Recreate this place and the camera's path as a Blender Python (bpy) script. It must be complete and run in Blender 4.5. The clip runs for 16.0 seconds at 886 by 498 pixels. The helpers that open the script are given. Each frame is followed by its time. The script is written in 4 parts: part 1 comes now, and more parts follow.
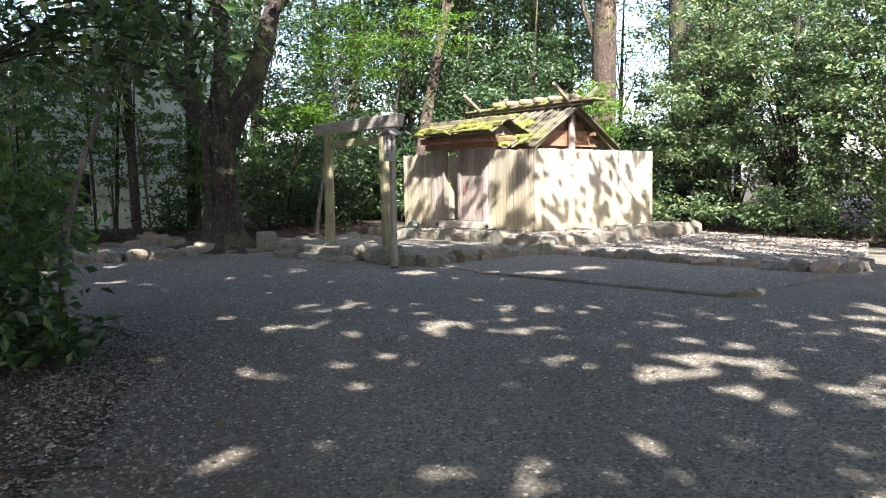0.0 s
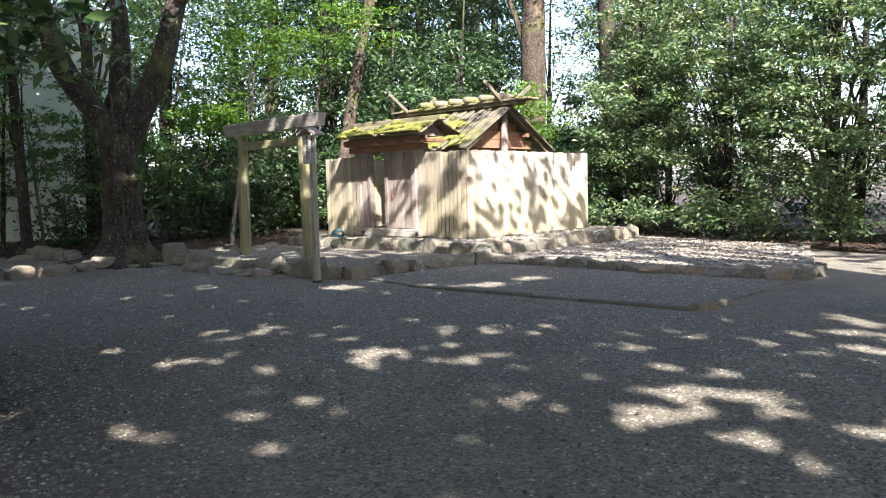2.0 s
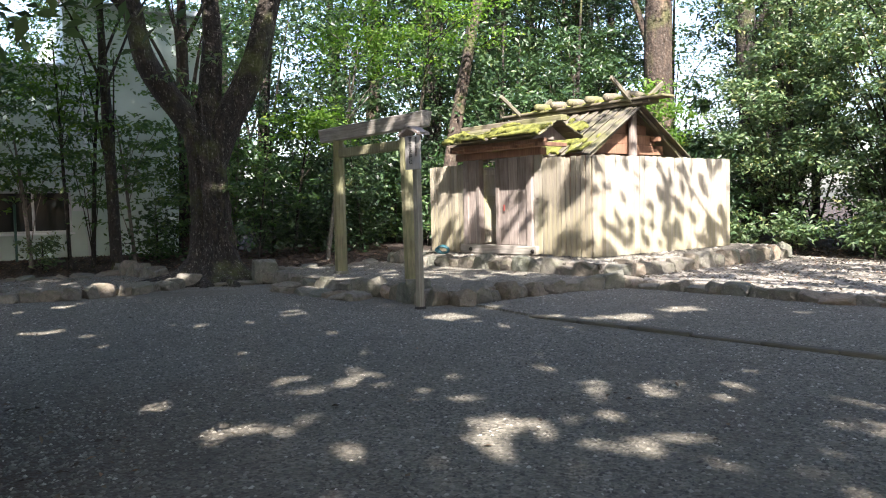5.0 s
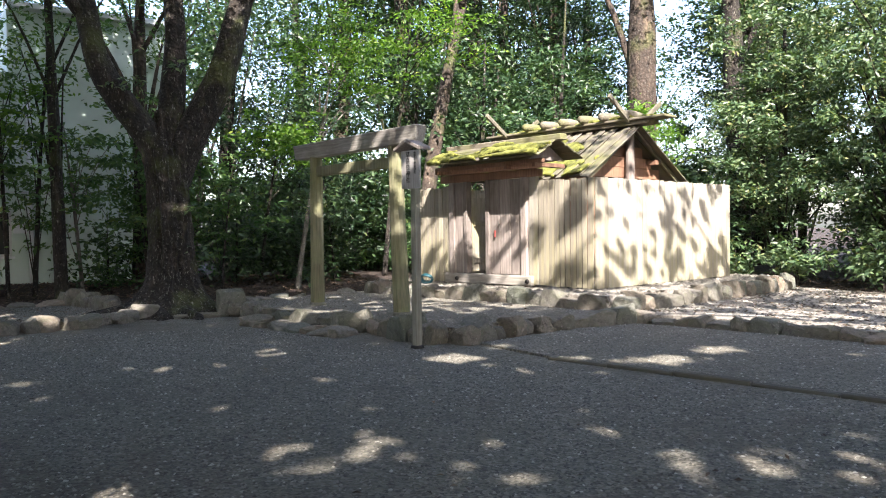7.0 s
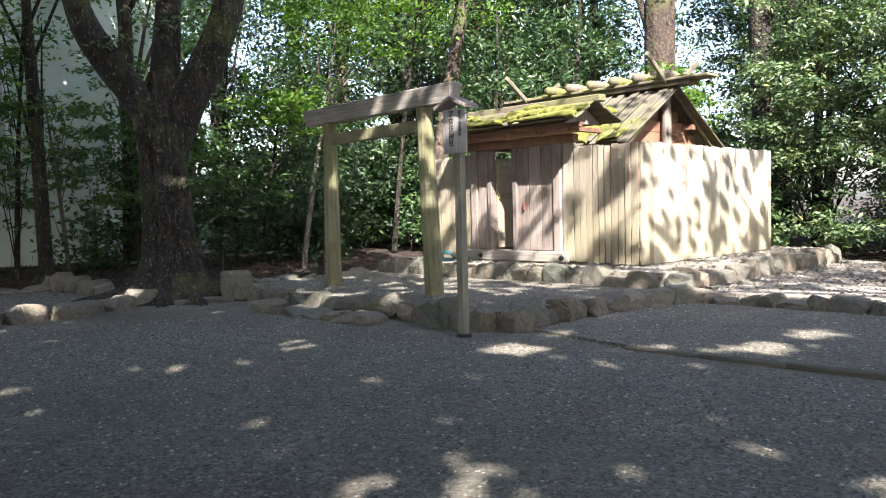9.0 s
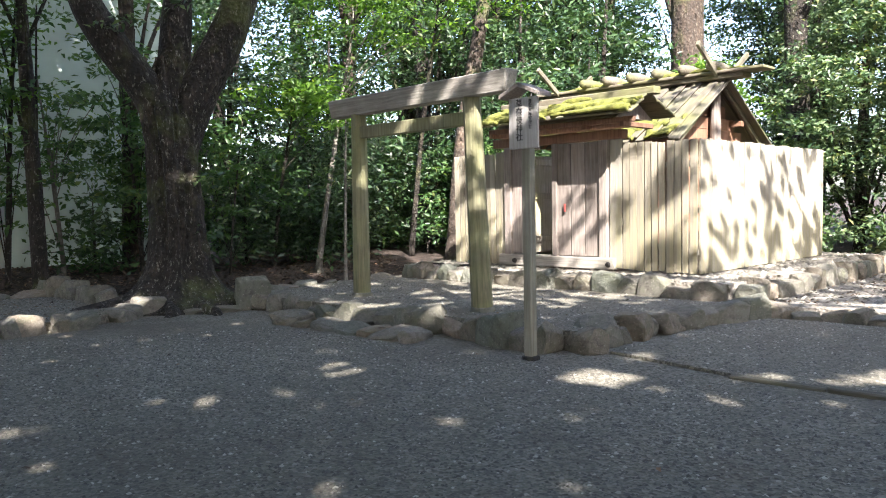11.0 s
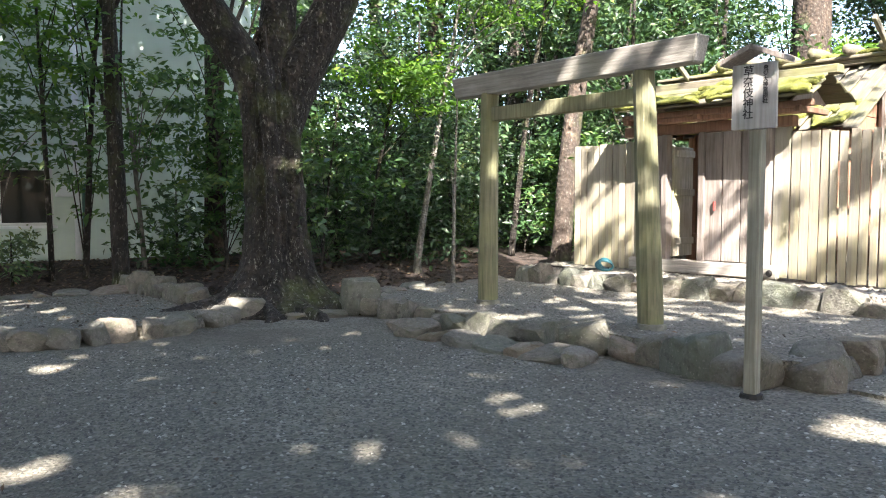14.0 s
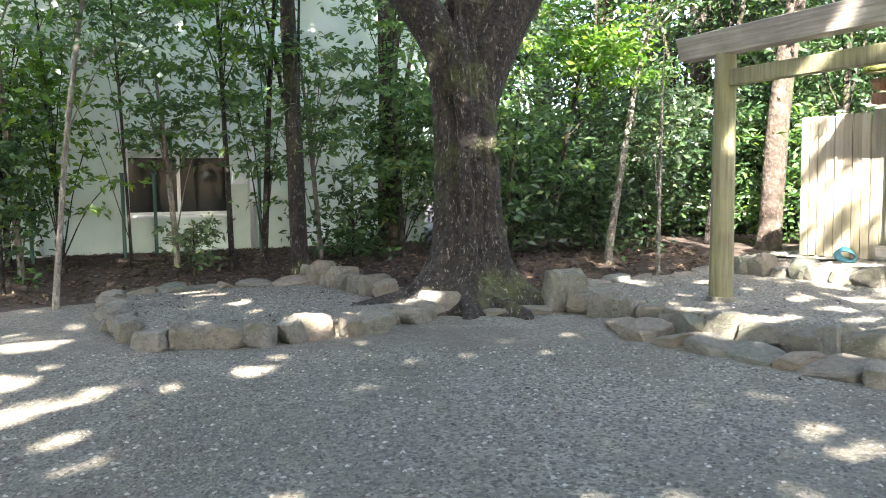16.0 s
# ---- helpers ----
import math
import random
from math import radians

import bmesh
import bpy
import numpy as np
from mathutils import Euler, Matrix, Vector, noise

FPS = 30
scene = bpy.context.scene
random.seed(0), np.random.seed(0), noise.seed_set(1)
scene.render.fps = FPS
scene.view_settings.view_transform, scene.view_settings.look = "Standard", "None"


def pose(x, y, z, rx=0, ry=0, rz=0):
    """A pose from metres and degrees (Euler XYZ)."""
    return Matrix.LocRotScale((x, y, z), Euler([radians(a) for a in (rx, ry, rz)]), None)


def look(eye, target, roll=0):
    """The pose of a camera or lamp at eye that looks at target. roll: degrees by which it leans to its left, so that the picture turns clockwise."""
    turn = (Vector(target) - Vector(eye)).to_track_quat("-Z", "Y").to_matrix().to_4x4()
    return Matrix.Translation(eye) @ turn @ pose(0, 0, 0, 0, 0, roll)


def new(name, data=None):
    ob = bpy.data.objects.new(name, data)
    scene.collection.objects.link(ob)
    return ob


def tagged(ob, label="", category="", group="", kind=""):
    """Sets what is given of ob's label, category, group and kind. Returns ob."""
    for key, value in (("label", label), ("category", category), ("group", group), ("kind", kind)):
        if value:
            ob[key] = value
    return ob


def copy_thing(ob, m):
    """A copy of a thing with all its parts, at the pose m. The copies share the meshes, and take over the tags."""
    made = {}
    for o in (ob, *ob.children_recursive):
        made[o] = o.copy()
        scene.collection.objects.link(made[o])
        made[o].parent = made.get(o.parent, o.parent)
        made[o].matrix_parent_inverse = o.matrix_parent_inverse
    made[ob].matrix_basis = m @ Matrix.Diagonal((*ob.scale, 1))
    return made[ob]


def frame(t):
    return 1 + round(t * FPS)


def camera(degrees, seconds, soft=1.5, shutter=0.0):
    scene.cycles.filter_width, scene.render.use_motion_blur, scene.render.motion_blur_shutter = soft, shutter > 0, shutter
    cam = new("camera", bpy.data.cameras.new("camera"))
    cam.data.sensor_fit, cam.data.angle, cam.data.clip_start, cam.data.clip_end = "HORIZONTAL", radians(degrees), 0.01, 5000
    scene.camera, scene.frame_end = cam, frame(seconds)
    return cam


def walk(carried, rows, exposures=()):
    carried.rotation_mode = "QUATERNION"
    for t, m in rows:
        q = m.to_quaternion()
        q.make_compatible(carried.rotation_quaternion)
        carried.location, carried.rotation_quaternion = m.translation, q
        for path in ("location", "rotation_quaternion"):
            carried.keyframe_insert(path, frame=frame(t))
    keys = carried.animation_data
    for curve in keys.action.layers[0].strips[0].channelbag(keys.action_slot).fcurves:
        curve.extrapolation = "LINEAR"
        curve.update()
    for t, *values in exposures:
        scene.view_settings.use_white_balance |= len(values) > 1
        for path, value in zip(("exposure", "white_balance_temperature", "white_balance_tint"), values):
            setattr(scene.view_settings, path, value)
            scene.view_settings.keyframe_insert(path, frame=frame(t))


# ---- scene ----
cam = camera(59.0, 16.0, soft=1.05)
PATH = [
    (0, (0.37, 0.205, 1.512), (0.776, 2.156, 1.347), -0.9),
    (0.5, (0.39, 0.508, 1.528), (0.892, 2.437, 1.366), -0.9),
    (1, (0.478, 0.833, 1.501), (1.039, 2.746, 1.339), -1.1),
    (1.5, (0.592, 1.141, 1.487), (1.102, 3.069, 1.331), -1.3),
    (2, (0.58, 1.458, 1.488), (1.172, 3.362, 1.334), -1.4),
    (2.5, (0.646, 1.781, 1.454), (1.243, 3.683, 1.301), -2.2),
    (3, (0.777, 2.129, 1.468), (1.283, 4.059, 1.331), -1.6),
    (3.5, (0.779, 2.473, 1.467), (1.234, 4.416, 1.34), -1.2),
    (4, (0.799, 2.838, 1.435), (1.25, 4.784, 1.321), -1.1),
    (4.5, (0.836, 3.235, 1.43), (1.226, 5.194, 1.319), -1.3),
    (4.7, (0.846, 3.357, 1.436), (1.186, 5.324, 1.321), -1.4),
    (6.8, (0.552, 4.863, 1.439), (1.024, 6.806, 1.389), -0.6),
    (7, (0.513, 4.978, 1.422), (0.976, 6.923, 1.376), -0.8),
    (7.5, (0.428, 5.328, 1.401), (0.91, 7.269, 1.391), -1.2),
    (8, (0.354, 5.661, 1.387), (0.839, 7.601, 1.33), -1.0),
    (8.5, (0.2, 5.998, 1.425), (0.777, 7.909, 1.304), -1.2),
    (9, (0.12, 6.353, 1.391), (0.623, 8.286, 1.282), -1.5),
    (9.2, (0.098, 6.468, 1.406), (0.556, 8.413, 1.328), -1.8),
    (11.3, (-0.313, 7.799, 1.456), (0.223, 9.722, 1.332), -1.0),
    (11.5, (-0.326, 7.927, 1.456), (0.208, 9.85, 1.325), -1.3),
    (12, (-0.437, 8.205, 1.447), (0.236, 10.082, 1.294), -1.3),
    (12.5, (-0.507, 8.497, 1.441), (0.211, 10.36, 1.327), -1.3),
    (13, (-0.593, 8.757, 1.464), (0.017, 10.659, 1.371), -0.4),
    (13.5, (-0.79, 9.021, 1.442), (-0.282, 10.953, 1.338), -1.8),
    (14, (-0.973, 9.279, 1.439), (-0.557, 11.232, 1.314), 0.0),
    (14.5, (-1.111, 9.559, 1.425), (-0.836, 11.536, 1.291), -0.9),
    (15, (-1.282, 9.837, 1.422), (-1.083, 11.822, 1.275), -0.4),
    (15.5, (-1.466, 10.098, 1.408), (-1.315, 12.086, 1.253), -0.8),
    (16, (-1.62, 10.467, 1.38), (-1.548, 12.46, 1.226), -0.7),
]
EXPOSURES = [(0, 2.35, 6480, 17), (3, 2.2, 6480, 17), (7, 2.22, 6480, 17), (9, 2.28, 6480, 17), (11.5, 2.55, 6400, 15), (12.5, 2.5, 6400, 15), (13.5, 2.8, 6400, 14), (14.5, 3.08, 6600, 14), (16, 3.85, 6750, 14)]
walk(cam, [(t, look(eye, target, roll)) for t, eye, target, roll in PATH], EXPOSURES)

# ---------------------------------------------------------------- sky and sun
SUN_UP = radians(41)
SUN_XY = Vector((-0.06, -1.0)).normalized()
SUN = Vector((SUN_XY.x * math.cos(SUN_UP), SUN_XY.y * math.cos(SUN_UP), math.sin(SUN_UP)))

world = bpy.data.worlds.new("sky")
scene.world = world
world.use_nodes = True
wn = world.node_tree.nodes
sky = wn.new("ShaderNodeTexSky")
sky.sky_type = "NISHITA"
sky.sun_disc = False
sky.sun_elevation = SUN_UP
sky.sun_rotation = math.atan2(SUN_XY.x, SUN_XY.y)
sky.dust_density = 2.5
world.node_tree.links.new(sky.outputs[0], wn["Background"].inputs[0])
wn["Background"].inputs[1].default_value = 0.13

sun_data = bpy.data.lights.new("sun", "SUN")
sun_data.energy = 5.0
sun_data.angle = radians(0.53)
sun_data.color = (1.0, 0.95, 0.86)
sun = new("sun", sun_data)
sun.matrix_world = look(SUN * 60, (0, 0, 0))


# ---------------------------------------------------------------- materials
def mat(name):
    m = bpy.data.materials.new(name)
    m.use_nodes = True
    t = m.node_tree
    return m, t, t.nodes["Principled BSDF"]


def link(t, a, b):
    t.links.new(a, b)


def noise_node(t, scale, detail=4, coords="Object", stretch=None, rough=0.6):
    tc = t.nodes.new("ShaderNodeTexCoord")
    n = t.nodes.new("ShaderNodeTexNoise")
    n.inputs["Scale"].default_value = scale
    n.inputs["Detail"].default_value = detail
    n.inputs["Roughness"].default_value = rough
    src = tc.outputs[coords]
    if stretch:
        mp = t.nodes.new("ShaderNodeMapping")
        mp.inputs["Scale"].default_value = stretch
        link(t, src, mp.inputs[0])
        src = mp.outputs[0]
    link(t, src, n.inputs["Vector"])
    return n.outputs["Fac"]


def voronoi_node(t, scale, feature="F1", out="Distance"):
    tc = t.nodes.new("ShaderNodeTexCoord")
    n = t.nodes.new("ShaderNodeTexVoronoi")
    n.feature = feature
    n.inputs["Scale"].default_value = scale
    link(t, tc.outputs["Object"], n.inputs["Vector"])
    return n.outputs[out]


def ramp(t, fac, stops):
    r = t.nodes.new("ShaderNodeValToRGB")
    while len(r.color_ramp.elements) < len(stops):
        r.color_ramp.elements.new(0.5)
    for e, (p, c) in zip(r.color_ramp.elements, stops):
        e.position = p
        e.color = (*c, 1) if len(c) == 3 else c
    link(t, fac, r.inputs[0])
    return r.outputs[0]


def mix(t, fac, a, b, blend="MIX"):
    m = t.nodes.new("ShaderNodeMix")
    m.data_type = "RGBA"
    m.blend_type = blend
    for sock, v in ((m.inputs[0], fac), (m.inputs[6], a), (m.inputs[7], b)):
        if isinstance(v, (int, float)):
            sock.default_value = v
        elif isinstance(v, tuple):
            sock.default_value = (*v, 1)
        else:
            link(t, v, sock)
    return m.outputs[2]


def bump(t, bsdf, height, strength=0.5, dist=0.02):
    b = t.nodes.new("ShaderNodeBump")
    b.inputs["Strength"].default_value = strength
    b.inputs["Distance"].default_value = dist
    link(t, height, b.inputs["Height"])
    link(t, b.outputs[0], bsdf.inputs["Normal"])


def per_object(t):
    return t.nodes.new("ShaderNodeObjectInfo").outputs["Random"]


def per_island(t):
    return t.nodes.new("ShaderNodeNewGeometry").outputs["Random Per Island"]


def gravel_mat(name, dark, light, tint, cell=55):
    m, t, b = mat(name)
    cells = voronoi_node(t, cell, out="Color")
    grey = ramp(t, cells, [(0.1, dark), (0.85, light)])
    broad = noise_node(t, 0.55, 5)
    col = mix(t, ramp(t, broad, [(0.35, (0, 0, 0)), (0.7, (0.75, 0.75, 0.75))]), grey, tint)
    fine = noise_node(t, 14, 4)
    col = mix(t, 0.35, col, ramp(t, fine, [(0.3, (0.25, 0.25, 0.25)), (0.7, (0.9, 0.9, 0.9))]), "MULTIPLY")
    # earth trodden up between the stones
    earth = mix(t, 0.5, noise_node(t, 0.38, 7, rough=0.65), noise_node(t, 2.1, 6, rough=0.7))
    col = mix(t, ramp(t, earth, [(0.47, (0, 0, 0)), (0.62, (0.72, 0.72, 0.72))]), col, (0.095, 0.078, 0.06))
    # bare earth towards the shrubs beside the path
    place = t.nodes.new("ShaderNodeSeparateXYZ")
    link(t, t.nodes.new("ShaderNodeTexCoord").outputs["Object"], place.inputs[0])
    near = []
    for axis, lo, hi in ((0, 0.9, -0.9), (1, 11.5, 8.0)):
        mr = t.nodes.new("ShaderNodeMapRange")
        mr.inputs["From Min"].default_value, mr.inputs["From Max"].default_value = lo, hi
        link(t, place.outputs[axis], mr.inputs["Value"])
        near.append(mr.outputs[0])
    side = mix(t, 1.0, near[0], near[1], "MULTIPLY")
    patch = mix(t, 1.0, side, ramp(t, noise_node(t, 1.7, 8, rough=0.7), [(0.25, (0.3, 0.3, 0.3)), (0.5, (1, 1, 1))]), "MULTIPLY")
    col = mix(t, patch, col, (0.06, 0.045, 0.033))
    link(t, col, b.inputs["Base Color"])
    b.inputs["Roughness"].default_value = 0.85
    h = mix(t, 0.5, voronoi_node(t, cell), noise_node(t, 20, 5))
    bump(t, b, h, 0.9, 0.03)
    return m


def soil_mat():
    m, t, b = mat("leafy_soil")
    col = ramp(t, noise_node(t, 9, 8), [(0.3, (0.016, 0.011, 0.008)), (0.5, (0.038, 0.026, 0.019)), (0.72, (0.09, 0.058, 0.04))])
    col = mix(t, 0.5, col, ramp(t, voronoi_node(t, 26, out="Color"), [(0.2, (0.35, 0.3, 0.28)), (0.9, (1, 1, 1))]), "MULTIPLY")
    link(t, col, b.inputs["Base Color"])
    b.inputs["Roughness"].default_value = 0.95
    bump(t, b, noise_node(t, 25, 8), 0.9, 0.04)
    return m


def wood_mat(name, base, dark, green=0.0, grain_axis=2, rough=0.8, green_col=(0.12, 0.15, 0.05)):
    m, t, b = mat(name)
    st = [14, 14, 14]
    st[grain_axis] = 0.7
    grain = noise_node(t, 3.0, 7, stretch=tuple(st))
    col = ramp(t, grain, [(0.25, dark), (0.6, base), (0.85, tuple(min(1, c * 1.25) for c in base))])
    rnd = ramp(t, per_object(t), [(0, (0.62, 0.62, 0.62)), (1, (1, 1, 1))])
    col = mix(t, 1.0, col, rnd, "MULTIPLY")
    if green:
        g = noise_node(t, 1.1, 5)
        col = mix(t, ramp(t, g, [(0.42, (0, 0, 0)), (0.68, (green, green, green))]), col, green_col)
    stain = noise_node(t, 2.3, 6)
    col = mix(t, 0.45, col, ramp(t, stain, [(0.35, (0.45, 0.42, 0.4)), (0.6, (1, 1, 1))]), "MULTIPLY")
    link(t, col, b.inputs["Base Color"])
    b.inputs["Roughness"].default_value = rough
    bump(t, b, grain, 0.5, 0.012)
    return m


def stone_mat():
    m, t, b = mat("field_stone")
    col = ramp(t, per_object(t), [(0, (0.11, 0.106, 0.09)), (0.25, (0.23, 0.215, 0.185)), (0.45, (0.135, 0.145, 0.12)), (0.65, (0.2, 0.172, 0.137)), (0.85, (0.165, 0.163, 0.145)), (1, (0.31, 0.24, 0.18))])
    col = mix(t, 0.85, col, ramp(t, noise_node(t, 5, 9, rough=0.7), [(0.3, (0.28, 0.27, 0.25)), (0.52, (0.8, 0.79, 0.76)), (0.7, (1, 1, 1))]), "MULTIPLY")
    col = mix(t, ramp(t, noise_node(t, 2.2, 6), [(0.48, (0, 0, 0)), (0.68, (0.5, 0.5, 0.5))]), col, (0.10, 0.11, 0.06))
    col = mix(t, ramp(t, noise_node(t, 15, 5), [(0.58, (0, 0, 0)), (0.72, (0.5, 0.5, 0.5))]), col, (0.36, 0.35, 0.3))
    link(t, col, b.inputs["Base Color"])
    b.inputs["Roughness"].default_value = 0.92
    bump(t, b, mix(t, 0.5, noise_node(t, 9, 10, rough=0.75), noise_node(t, 3, 5)), 1.0, 0.06)
    return m


def moss_mat():
    m, t, b = mat("moss")
    col = ramp(t, noise_node(t, 7, 6), [(0.3, (0.05, 0.055, 0.012)), (0.5, (0.13, 0.14, 0.026)), (0.7, (0.25, 0.25, 0.055))])
    link(t, col, b.inputs["Base Color"])
    b.inputs["Roughness"].default_value = 1.0
    bump(t, b, noise_node(t, 60, 5), 1.0, 0.02)
    return m


def bark_mat(name, dark, mid, pale, moss=0.0, scale=5.0, lichen=0.4):
    m, t, b = mat(name)
    grain = noise_node(t, scale, 8, stretch=(1.6, 1.6, 0.45), rough=0.7)
    col = ramp(t, grain, [(0.3, dark), (0.52, mid), (0.72, pale)])
    flakes = voronoi_node(t, scale * 3.2, out="Color")
    col = mix(t, 0.5, col, ramp(t, flakes, [(0.1, (0.35, 0.33, 0.32)), (0.8, (1, 1, 1))]), "MULTIPLY")
    if moss:
        g = noise_node(t, 1.3, 6)
        col = mix(t, ramp(t, g, [(0.52, (0, 0, 0)), (0.66, (moss, moss, moss))]), col, (0.07, 0.085, 0.02))
    col = mix(t, ramp(t, noise_node(t, 15, 6, stretch=(1.8, 1.8, 0.7), rough=0.75), [(0.57, (0, 0, 0)), (0.64, (lichen, lichen, lichen))]), col, (0.27, 0.26, 0.22))
    link(t, col, b.inputs["Base Color"])
    b.inputs["Roughness"].default_value = 0.92
    h = mix(t, 0.5, grain, voronoi_node(t, scale * 3.2))
    bump(t, b, h, 0.9, 0.05)
    return m


def leaf_mat(name, dark, mid, pale, through_light=0.35, rough=0.38):
    m, t, b = mat(name)
    col = ramp(t, per_island(t), [(0.0, dark), (0.5, mid), (0.92, pale), (1.0, (pale[0] * 1.6, pale[1] * 1.15, pale[2]))])
    col = mix(t, 0.4, col, ramp(t, noise_node(t, 0.8, 3), [(0.3, (0.5, 0.5, 0.5)), (0.7, (1, 1, 1))]), "MULTIPLY")
    link(t, col, b.inputs["Base Color"])
    b.inputs["Roughness"].default_value = rough
    tr = t.nodes.new("ShaderNodeBsdfTranslucent")
    yellow = mix(t, 1.0, col, (1.5, 1.6, 0.6), "MULTIPLY")
    link(t, yellow, tr.inputs["Color"])
    mx = t.nodes.new("ShaderNodeMixShader")
    mx.inputs[0].default_value = through_light
    link(t, b.outputs[0], mx.inputs[1])
    link(t, tr.outputs[0], mx.inputs[2])
    link(t, mx.outputs[0], t.nodes["Material Output"].inputs["Surface"])
    return m


def plain_mat(name, col, rough=0.6, metal=0.0, wear=0.25, scale=6.0):
    m, t, b = mat(name)
    low = tuple(c * 0.6 for c in col)
    c = mix(t, wear, col, ramp(t, noise_node(t, scale, 6), [(0.3, low), (0.7, col)]))
    link(t, c, b.inputs["Base Color"])
    b.inputs["Roughness"].default_value = rough
    b.inputs["Metallic"].default_value = metal
    bump(t, b, noise_node(t, scale * 8, 4), 0.15, 0.005)
    return m


def chip_mat():
    m, t, b = mat("stone_chip")
    col = ramp(t, per_island(t), [(0.0, (0.055, 0.051, 0.041)), (0.55, (0.145, 0.136, 0.11)), (0.92, (0.24, 0.226, 0.186)), (1.0, (0.44, 0.42, 0.355))])
    col = mix(t, 0.3, col, ramp(t, noise_node(t, 30, 3), [(0.3, (0.5, 0.5, 0.5)), (0.7, (1, 1, 1))]), "MULTIPLY")
    link(t, col, b.inputs["Base Color"])
    b.inputs["Roughness"].default_value = 0.7
    return m


M_GRAVEL = gravel_mat("grey_gravel", (0.064, 0.059, 0.046), (0.30, 0.283, 0.226), (0.13, 0.121, 0.094), 44)
M_PEBBLE_BED = gravel_mat("pale_pebble_bed", (0.14, 0.13, 0.11), (0.42, 0.40, 0.36), (0.24, 0.2, 0.16), 30)
M_SOIL = soil_mat()
M_FENCE = wood_mat("weathered_fence_board", (0.53, 0.495, 0.42), (0.25, 0.225, 0.18), 0.8, green_col=(0.27, 0.25, 0.13))
M_GATE = wood_mat("grey_gate_wood", (0.33, 0.285, 0.255), (0.17, 0.14, 0.12), 0.0)
M_FENCE_MOSSY = wood_mat("green_stained_board", (0.44, 0.40, 0.32), (0.19, 0.165, 0.12), 0.7, green_col=(0.26, 0.235, 0.12))
M_BEAM = wood_mat("bleached_beam", (0.38, 0.355, 0.32), (0.19, 0.172, 0.15), 0.2, grain_axis=1)
M_TORII = wood_mat("mossy_torii_post", (0.25, 0.24, 0.145), (0.11, 0.105, 0.055), 0.8, green_col=(0.155, 0.165, 0.055))
M_ROOF = wood_mat("old_roof_plank", (0.21, 0.19, 0.16), (0.065, 0.057, 0.045), 0.75, grain_axis=0, green_col=(0.13, 0.135, 0.035))
M_ROOF_V = wood_mat("old_ridge_board", (0.22, 0.195, 0.145), (0.08, 0.07, 0.05), 0.9, grain_axis=1, green_col=(0.13, 0.14, 0.035))
M_CEDAR = wood_mat("reddish_cedar", (0.34, 0.19, 0.12), (0.19, 0.10, 0.06), 0.0)
M_KERB = wood_mat("dark_kerb_timber", (0.15, 0.14, 0.115), (0.05, 0.045, 0.035), 0.6, grain_axis=0, green_col=(0.09, 0.095, 0.04))
M_SIGN = wood_mat("sign_board", (0.52, 0.505, 0.48), (0.36, 0.34, 0.33), 0.0)
M_SIGNPOST = wood_mat("grey_post_wood", (0.27, 0.26, 0.21), (0.15, 0.14, 0.11), 0.2)
M_STONE = stone_mat()
M_MOSS = moss_mat()
M_BARK = bark_mat("dark_bark", (0.006, 0.0045, 0.0035), (0.017, 0.013, 0.0095), (0.06, 0.046, 0.033), 0.6, scale=6.0, lichen=0.6)
M_BARK_RED = bark_mat("brown_bark", (0.014, 0.010, 0.008), (0.045, 0.032, 0.023), (0.14, 0.10, 0.072), 0.45, 4)
M_BARK_PALE = bark_mat("pale_bark", (0.08, 0.075, 0.06), (0.17, 0.155, 0.13), (0.29, 0.275, 0.24), 0.2, 7)
M_LEAF = leaf_mat("evergreen_leaf", (0.016, 0.042, 0.018), (0.036, 0.086, 0.03), (0.075, 0.145, 0.045), 0.38)
M_LEAF_GLOSS = leaf_mat("glossy_leaf", (0.03, 0.065, 0.03), (0.07, 0.125, 0.055), (0.15, 0.21, 0.10), 0.3, 0.4)
M_LEAF_FRESH = leaf_mat("fresh_leaf", (0.036, 0.085, 0.036), (0.07, 0.145, 0.056), (0.125, 0.215, 0.085), 0.48)
# darker copy of the evergreen leaf: understorey shade put into its colour
M_LEAF_DARK = leaf_mat("deep_shade_leaf", (0.015, 0.037, 0.018), (0.033, 0.072, 0.031), (0.066, 0.122, 0.048), 0.28)
M_LEAF_BRIGHT = leaf_mat("bright_maple_leaf", (0.05, 0.11, 0.02), (0.09, 0.19, 0.03), (0.15, 0.26, 0.05), 0.55, 0.5)
M_LITTER = leaf_mat("fallen_leaf", (0.03, 0.02, 0.013), (0.07, 0.047, 0.031), (0.16, 0.115, 0.075), 0.1, 0.7)
M_PEBBLE = chip_mat()
M_WALL = plain_mat("pale_green_render", (0.62, 0.72, 0.66), 0.8, 0, 0.4, 1.5)
M_PIPE = plain_mat("white_pipe", (0.75, 0.78, 0.80), 0.4)
M_GREEN_METAL = plain_mat("green_painted_post", (0.03, 0.10, 0.08), 0.5)
M_TEAL = plain_mat("teal_hose", (0.008, 0.085, 0.11), 0.4)
M_FRAME = plain_mat("aluminium_frame", (0.6, 0.62, 0.62), 0.4, 0.5)
M_INK = plain_mat("black_ink", (0.015, 0.014, 0.014), 0.7)
M_RED = plain_mat("red_latch", (0.26, 0.06, 0.05), 0.5)
M_IRON = plain_mat("dark_iron", (0.03, 0.028, 0.027), 0.6, 0.6)


def glass_mat():
    m, t, b = mat("window_glass")
    b.inputs["Base Color"].default_value = (0.02, 0.025, 0.025, 1)
    b.inputs["Roughness"].default_value = 0.08
    b.inputs["Specular IOR Level"].default_value = 0.1
    return m


M_GLASS = glass_mat()

